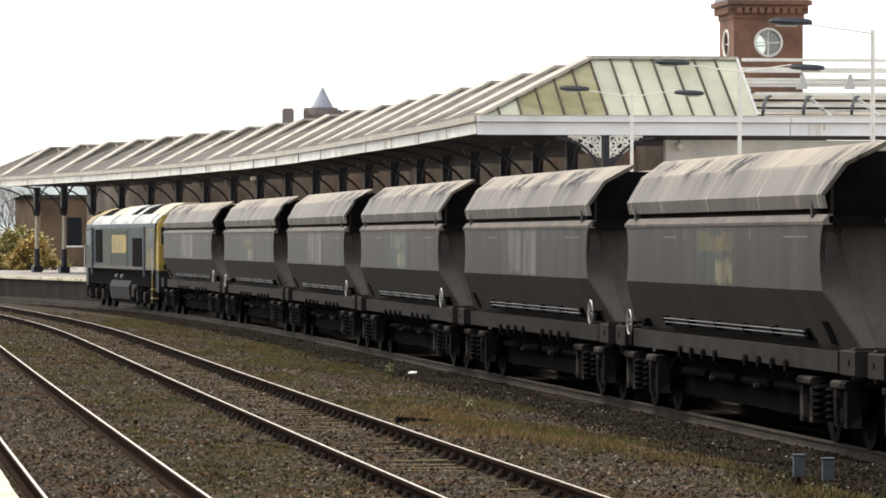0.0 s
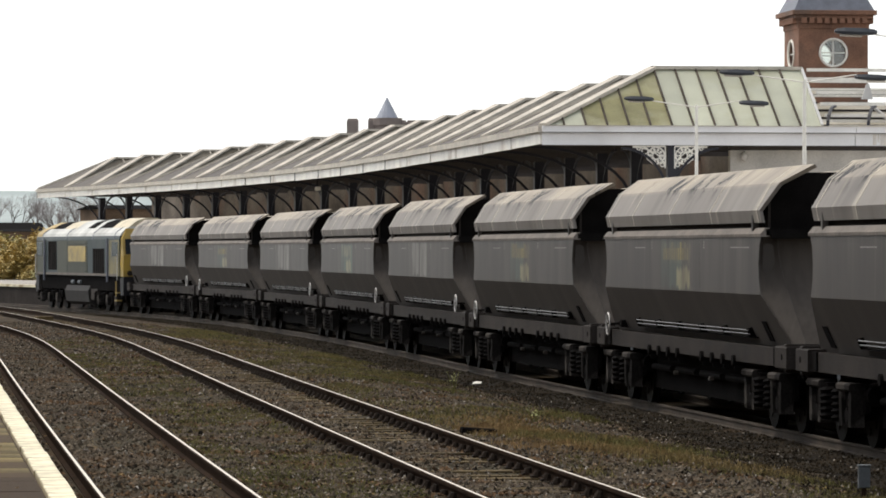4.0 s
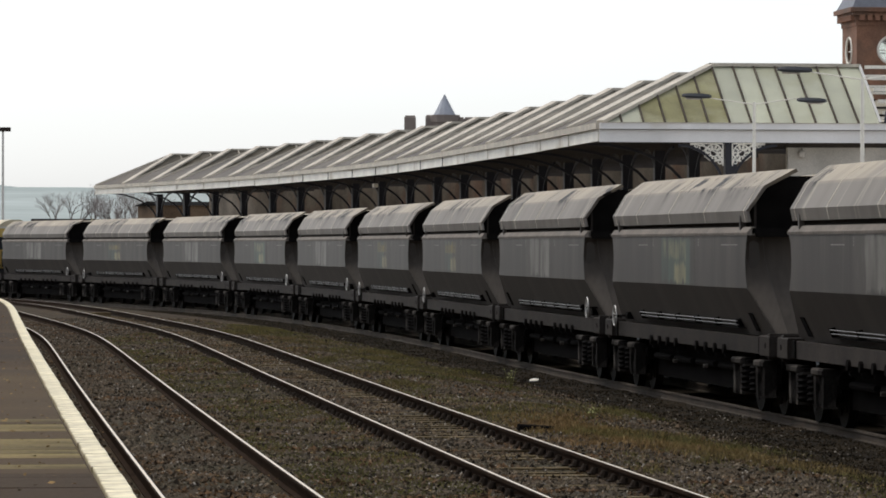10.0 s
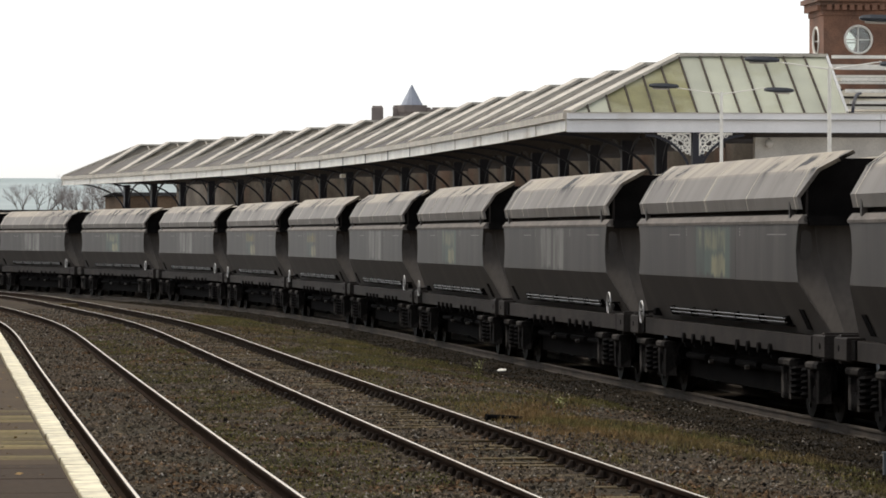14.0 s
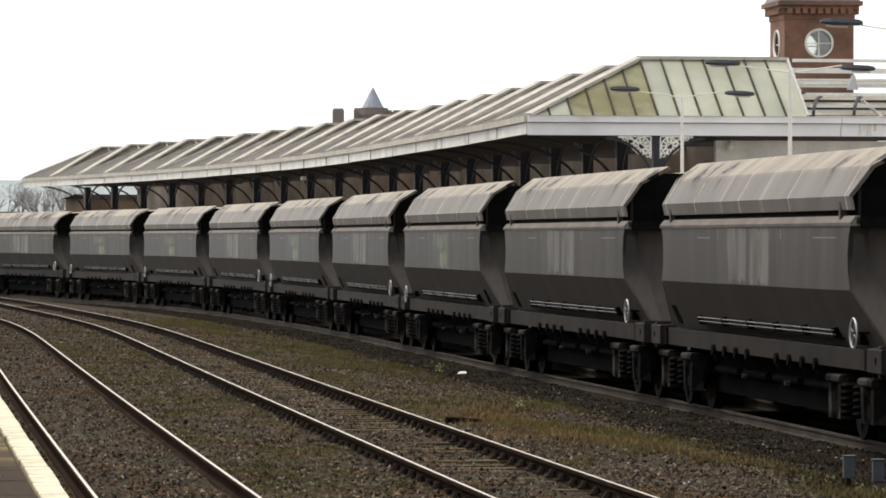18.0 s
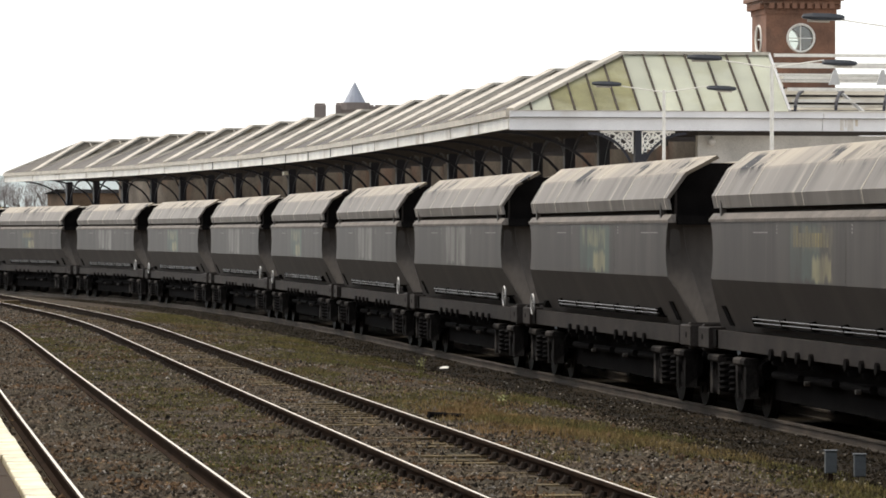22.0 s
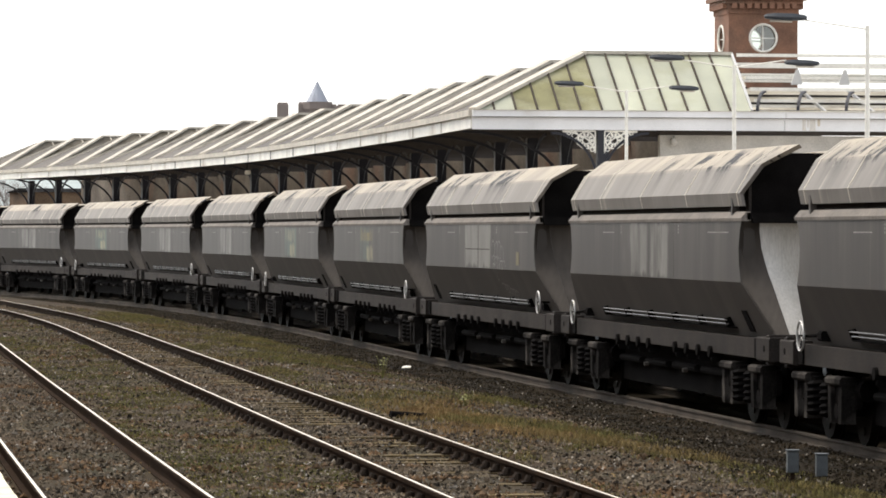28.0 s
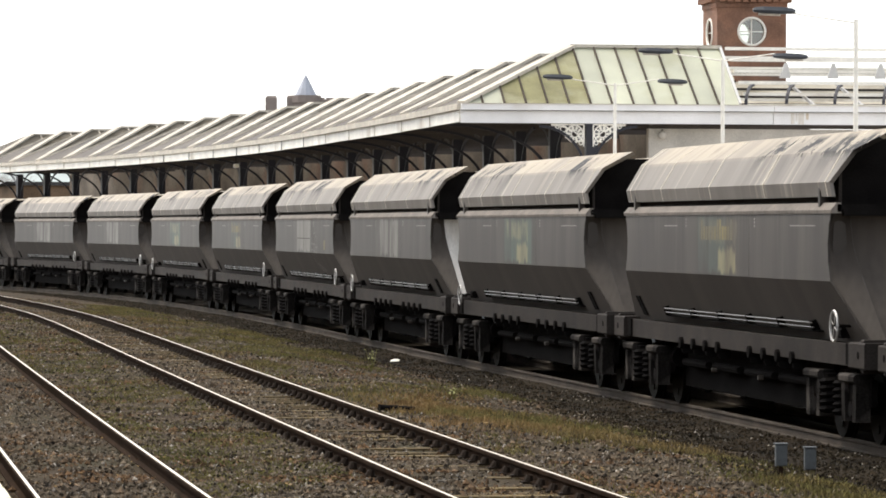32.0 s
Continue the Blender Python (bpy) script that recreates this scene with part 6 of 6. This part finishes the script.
def fallen_leaves():
    rng = np.random.default_rng(9)
    n = 3000
    s = rng.uniform(-7, 60, n)
    o = np.where(rng.random(n) < 0.3, rng.uniform(-4.2, -1.85, n), rng.uniform(-1.4, 8.5, n))
    x, y, th = (np.interp(s, NEAR[0], NEAR[i]) for i in (1, 2, 3))
    px, py = x + o * np.cos(th), y - o * np.sin(th)
    z, a, b = ground_z(px, py)
    z = np.where(o < -1.6, 0.892, z + np.array([wave(i, j) for i, j in zip(px, py)]) + 0.02)
    z = np.where((b > -2.6) & (rng.random(n) < 0.8), z - 0.1, z)
    ang = rng.uniform(0, 6.283, n)
    r = rng.uniform(0.012, 0.03, n)
    v = np.empty((n, 4, 3))
    for k in range(4):
        v[:, k, 0] = px + r * np.cos(ang + k * 1.57) * (1 if k % 2 else 0.6)
        v[:, k, 1] = py + r * np.sin(ang + k * 1.57) * (1 if k % 2 else 0.6)
        v[:, k, 2] = z + rng.uniform(0, 0.018, n)
    me = bpy.data.meshes.new("fallen_leaves")
    me.from_pydata(v.reshape(-1, 3).tolist(), [], (np.arange(n)[:, None] * 4 + np.arange(4)).tolist())
    me.materials.append(M_FALLEN)
    tagged(new("fallen_leaves", me), "scattered tan fallen leaves on ballast and platform", "leaves", kind="stuff")


fallen_leaves()


def platform_weeds():
    rng = np.random.default_rng(15)
    n = 5000
    s = rng.uniform(-8, 40, n)
    o = -3.1 + rng.normal(0, 0.05, n)
    keep = np.array([noise.noise(Vector((i * 0.9, 0, 3))) for i in s]) > -0.1
    s, o = s[keep], o[keep]
    x, y, th = (np.interp(s, NEAR[0], NEAR[i]) for i in (1, 2, 3))
    pts = np.stack([x + o * np.cos(th), y - o * np.sin(th), np.full(len(s), 0.88), np.full(len(s), 0.5)], 1)
    blades("platform_weeds", M_YWEED, pts, "thin yellow weeds in the joint of the platform paving", 16, (0.03, 0.1))


platform_weeds()


def make_weed(x, y, h):
    z = float(ground_z([x], [y])[0][0])
    t = thing("tall_weed", "tall pale-leaved weed growing beside the train", "weed", at=Matrix.Translation((x, y, z - 0.02)))
    sh = Shape()
    rng = random.Random(5)
    stems = []
    for k in range(5):
        tip = Vector((rng.uniform(-0.12, 0.12), rng.uniform(-0.12, 0.12), h * rng.uniform(0.7, 1)))
        sh.tube((0, 0, 0), tip, 0.008, 0.004, 5)
        stems.append(tip)
    part("stem", sh, M_WEED, t)
    lf = Shape()
    for tip in stems:
        for k in range(9):
            p = tip * rng.uniform(0.3, 1.0)
            a = rng.uniform(0, 6.28)
            d = Vector((math.cos(a), math.sin(a), rng.uniform(-0.2, 0.5))) * rng.uniform(0.045, 0.085)
            w = Vector((-math.sin(a), math.cos(a), 0)) * 0.016
            lf.add([p, p + d * 0.5 + w, p + d, p + d * 0.5 - w], [(0, 1, 2, 3)])
    part("leaves", lf, M_PALEWEED, t)


make_weed(1.38, 80.5, 0.46)
make_weed(2.35, 64.5, 0.24)


def make_small_things():
    z = float(ground_z([1.36], [59.0])[0][0])
    b = tagged(part("timber_block", Shape().box(-0.25, 0.25, -0.11, 0.11, 0, 0.1, c=0.02), M_SOOT_SHADE, at=pose(1.36, 58.9, z - 0.015, 0, 4, 8)), "short charred timber block lying on the bank", "timber")
    z = float(ground_z([2.1], [92.7])[0][0])
    sh = Shape().slab([(-0.1, -0.05, 0.0), (0.09, -0.055, 0.01), (0.11, 0.05, 0.025), (0.0, 0.06, 0.035), (-0.08, 0.04, 0.015)], (0, 0, 0.012))
    tagged(part("litter", sh, M_WHITE, at=pose(2.1, 92.7, z + 0.03, 8, 0, 0)), "crumpled white scrap of paper on the cinders", "litter")
    for x, stripe in ((5.31, False), (5.63, True)):
        y = 46.5
        z = float(ground_z([x], [y])[0][0])
        g = thing("trackside_box", "small grey lineside box on a post beside the track", "lineside box", at=Matrix.Translation((x, y, z - 0.03)), group="lineside boxes")
        part("post", Shape().bar((0, 0, 0), (0.03 if stripe else 0, 0, 0.2), 0.05, 0.05), M_YMARK if stripe else M_RAIL, g)
        if stripe:
            part("stripe", Shape().bar((0.012, -0.03, 0.03), (0.026, -0.03, 0.13), 0.02, 0.012), M_BLACK, g)
        part("box", Shape().box(-0.062, 0.062, -0.06, 0.06, 0.18, 0.42, c=0.012), M_BOX, g)
        part("lid", Shape().box(-0.072, 0.072, -0.068, 0.068, 0.42, 0.435, c=0.004), M_BOX, g)


make_small_things()
tagged(part("crossing_plank", Shape().box(-0.5, 0.5, -0.3, 0.3, -0.16, -0.02, c=0.02), M_SLEEPER, at=Matrix.Translation(on(NEAR, 122, SIX)) @ pose(0, 0, 0, 0, 0, heading(NEAR, 122))), "weathered timber plank lying between the rails", "plank")


# ---------------------------------------------------------------- distance
def make_hill():
    sh = Shape()
    xs = np.linspace(-900, 500, 60)
    rows = [(700, -2), (1100, 5), (1500, 16), (1900, 31), (2400, 26), (3000, 0)]
    for y, h in rows:
        for x in xs:
            k = h * (1 + 0.16 * noise.noise(Vector((x * 0.006, y * 0.003, 2))) + 0.05 * noise.noise(Vector((x * 0.03, y * 0.01, 3))))
            sh.v.append((x, y, k - max(0, (x + 250)) * 0.012 * (h > 0)))
    n = len(xs)
    sh.f = [(j * n + i, j * n + i + 1, (j + 1) * n + i + 1, (j + 1) * n + i) for j in range(len(rows) - 1) for i in range(n - 1)]
    sh.k = [0] * len(sh.f)
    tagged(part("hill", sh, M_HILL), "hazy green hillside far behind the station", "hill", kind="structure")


make_hill()


def bare_tree(x, y, h, seed, spread=0.45):
    rng = random.Random(seed)
    t = thing("bare_tree", "bare winter tree far behind the platform", "tree", at=Matrix.Translation((x, y, -0.5)))
    trunk, twigs = Shape(), Shape()

    def grow(p, d, l, r, n):
        q = p + d * l
        (trunk if n > 2 else twigs).tube(p, q, r, r * 0.65, 6 if n > 2 else 3)
        if n == 0:
            return
        for k in range(rng.choice((2, 3, 3))):
            e = Vector((rng.gauss(0, spread), rng.gauss(0, spread), rng.uniform(-0.1, 0.5)))
            grow(q, (d + e).normalized(), l * rng.uniform(0.62, 0.85), r * 0.6, n - 1)
    grow(Vector((0, 0, 0)), Vector((0, 0, 1)), h * 0.28, 0.022 * h, 7)
    part("trunk", trunk, M_BARK, t)
    part("branchwork", twigs, M_TWIG, t)
    return t


bare_tree(-28.0, 350, 8.0, 3)
bare_tree(-23.5, 330, 7.2, 9)
bare_tree(-21.5, 318, 6.6, 4)
bare_tree(-25.6, 342, 7.6, 12)
bare_tree(-31.0, 355, 8.4, 14)


def bush(x, y, h, seed, m, z0, label="dense autumn bush with orange and yellow-green leaves behind the platform"):
    """A full shrub: stems, and ragged clumps of leaves down to the ground."""
    rng = np.random.default_rng(seed)
    t = thing("autumn_bush" if "autumn" in label else "far_bush", label, "bush", at=Matrix.Translation((x, y, z0)), group="autumn bushes" if "autumn" in label else "far bushes")
    st = Shape()
    n = 60
    c = np.stack([rng.normal(0, 0.3 * h, n), rng.normal(0, 0.3 * h, n), rng.uniform(0.05, 0.95, n) * h], 1)
    c[:, 2] *= np.clip(1.05 - 0.35 * np.hypot(c[:, 0], c[:, 1]) / (0.3 * h), 0.3, 1)
    for p in c[:12]:
        st.tube((p[0] * 0.2, p[1] * 0.2, 0), p, 0.035, 0.012, 5)
    part("stems", st, M_BARK, t)
    k = 100
    p = (c[:, None] + rng.normal(0, 1, (n, k, 3)) * np.array([0.24, 0.24, 0.2]) * h * 0.35 * rng.uniform(0.6, 1.2, (n, 1, 1))).reshape(-1, 3)
    p = p[p[:, 2] > 0.03]
    a, u = rng.uniform(0, 6.283, len(p)), rng.uniform(-0.8, 0.8, (2, len(p)))
    r = rng.uniform(0.05, 0.13, len(p))[:, None]
    d = np.stack([np.cos(a), np.sin(a), u[0]], 1) * r
    w = np.stack([-np.sin(a), np.cos(a), u[1]], 1) * r * 0.7
    v = np.stack([p - d, p - w, p + d, p + w], 1).reshape(-1, 3)
    me = bpy.data.meshes.new("leaves")
    me.from_pydata(v.tolist(), [], (np.arange(len(p))[:, None] * 4 + np.arange(4)).tolist())
    me.materials.append(m)
    part("leaves", me, None, t)


for i, (x, y, h) in enumerate(((-25.5, 262, 2.4), (-27.4, 264, 2.2), (-23.6, 260, 2.7), (-29.5, 268, 2.0), (-21.8, 258, 2.4), (-19.9, 256, 2.1), (-18.3, 254, 2.3), (-31.6, 270, 2.2), (-16.8, 252, 2.0), (-22.9, 266, 3.0), (-24.6, 259, 2.2), (-20.9, 264, 2.9), (-17.6, 258, 2.6), (-26.6, 270, 2.6))):
    bush(x, y, h * 1.1, 20 + i, M_GREENLEAF if i % 3 == 0 else M_LEAF, -0.5 if x < -24 else Z_PLAT)
for i, (x, y, h) in enumerate(((-29.8, 322, 3.6), (-32.2, 330, 4.3), (-34.6, 334, 4.8), (-37.2, 338, 4.4), (-39.8, 342, 5.0), (-35.5, 326, 3.2))):
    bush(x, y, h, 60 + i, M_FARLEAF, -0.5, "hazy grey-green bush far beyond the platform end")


def make_shed(x, y, w, d, h, roof, wall, label, turn=18.0):
    t = thing("outbuilding", label, "building", at=Matrix.Translation((x, y, -0.6)) @ pose(0, 0, 0, 0, 0, turn))
    part("wall", Shape().box(-w, w, -d, d, 0, h), wall, t)
    part("roof", Shape().extrude([(-d - 0.25, h), (d + 0.25, h), (0, h + roof)], -w - 0.25, w + 0.25), M_SLATE if roof > 0.9 else M_SOOT_SHADE, t)
    for k in (-0.5, 0.15, 0.62):
        part("window", Shape().box(w * k - 0.5, w * k + 0.5, -d - 0.03, -d + 0.05, h * 0.45, h * 0.78), M_CABGLASS, t)
        part("window_sill", Shape().box(w * k - 0.58, w * k + 0.58, -d - 0.08, -d + 0.05, h * 0.45 - 0.09, h * 0.45), M_WHITE, t)
    return t


make_shed(-15.0, 287, 4.6, 3.5, 5.7, 0.3, M_BROWN, "flat-roofed brown brick building behind the platform end")
make_shed(-6.5, 290, 3.6, 3.5, 5.0, 0.6, M_BROWN, "brown brick house with a low dark roof behind the platform")
make_shed(-24.2, 287, 1.5, 2.5, 4.2, 0.2, M_BROWN, "narrow brown brick building behind the hedge", 4)
make_shed(-29.0, 330, 2.4, 3.0, 4.5, 0.6, M_BROWN, "low dark-roofed hut behind the bushes", 10)


def far_lamp():
    t = thing("floodlight_mast", "slim grey floodlight mast beyond the platform end", "lamp post", at=Matrix.Translation((-28.75, 280, -0.6)))
    part("mast", Shape().tube((0, 0, 2.4), (0, 0, 10.6), 0.1, 0.07, 8), M_STEEL, t)
    part("base", Shape().tube((0, 0, 0), (0, 0, 2.4), 0.2, 0.2, 10), M_BLUE, t, "blue-painted base")
    part("floodlight", Shape().box(-0.42, 0.5, -0.25, 0.25, 10.55, 10.82, c=0.05), M_FRAME, t, "boxy grey lamp head")


far_lamp()



# ---------------------------------------------------------------- what moves
def run(t):
    """How far the train has gone along its line, from its place at 9 s."""
    return -61.18 + 6.472 * t + 0.03946 * t ** 2 - 0.0002515 * t ** 3 - 0.00000691 * t ** 4


def stand(s, half):
    """The pose of a vehicle whose bogies stand half metres before and behind s."""
    a, b = on(FAR, s - half, 0, Z_FAR), on(FAR, s + half, 0, Z_FAR)
    return Matrix.Translation((a + b) / 2) @ pose(0, 0, 0, 0, 0, math.degrees(math.atan2(b.y - a.y, b.x - a.x)))


def spin(wheels, radius, place):
    """Rolls wheels alike: the first is keyed, the others share its keys."""
    rows = [(t / 15, place @ pose(0, 0, 0, 0, math.degrees((run(t / 15) - run(0)) / radius) % 360, 0)) for t in range(481)]
    walk(wheels[0], rows)
    keys = wheels[0].animation_data
    for w in wheels[1:]:
        w.rotation_mode = "QUATERNION"
        w.animation_data_create()
        w.animation_data.action = keys.action
        w.animation_data.action_slot = keys.action_slot


def motions():
    times = [0, 1, 2, 3, 4, 5, 6, 7, 8, 9, 10, 12, 14, 16, 18, 20, 22, 24, 26, 28, 30, 32]
    for i, g in enumerate(WAGONS):
        c = 24.75 + 17.96 * (7 - i)
        walk(g, [(t, stand(c + run(t), 6.55)) for t in times])
    walk(loco, [(t, stand(24.75 + 17.96 * 7 + 8.98 + 10.68 + run(t), 6.5)) for t in times])
    groups = {}
    for g in WAGONS + [loco]:
        for o in g.children_recursive:
            if o.name.startswith("wheelset"):
                groups.setdefault((g is loco, round(o.matrix_basis.translation.x, 2)), []).append(o)
    for (big, _), wheels in groups.items():
        spin(wheels, 0.53 if big else 0.46, Matrix.Translation(wheels[0].matrix_basis.translation))


motions()
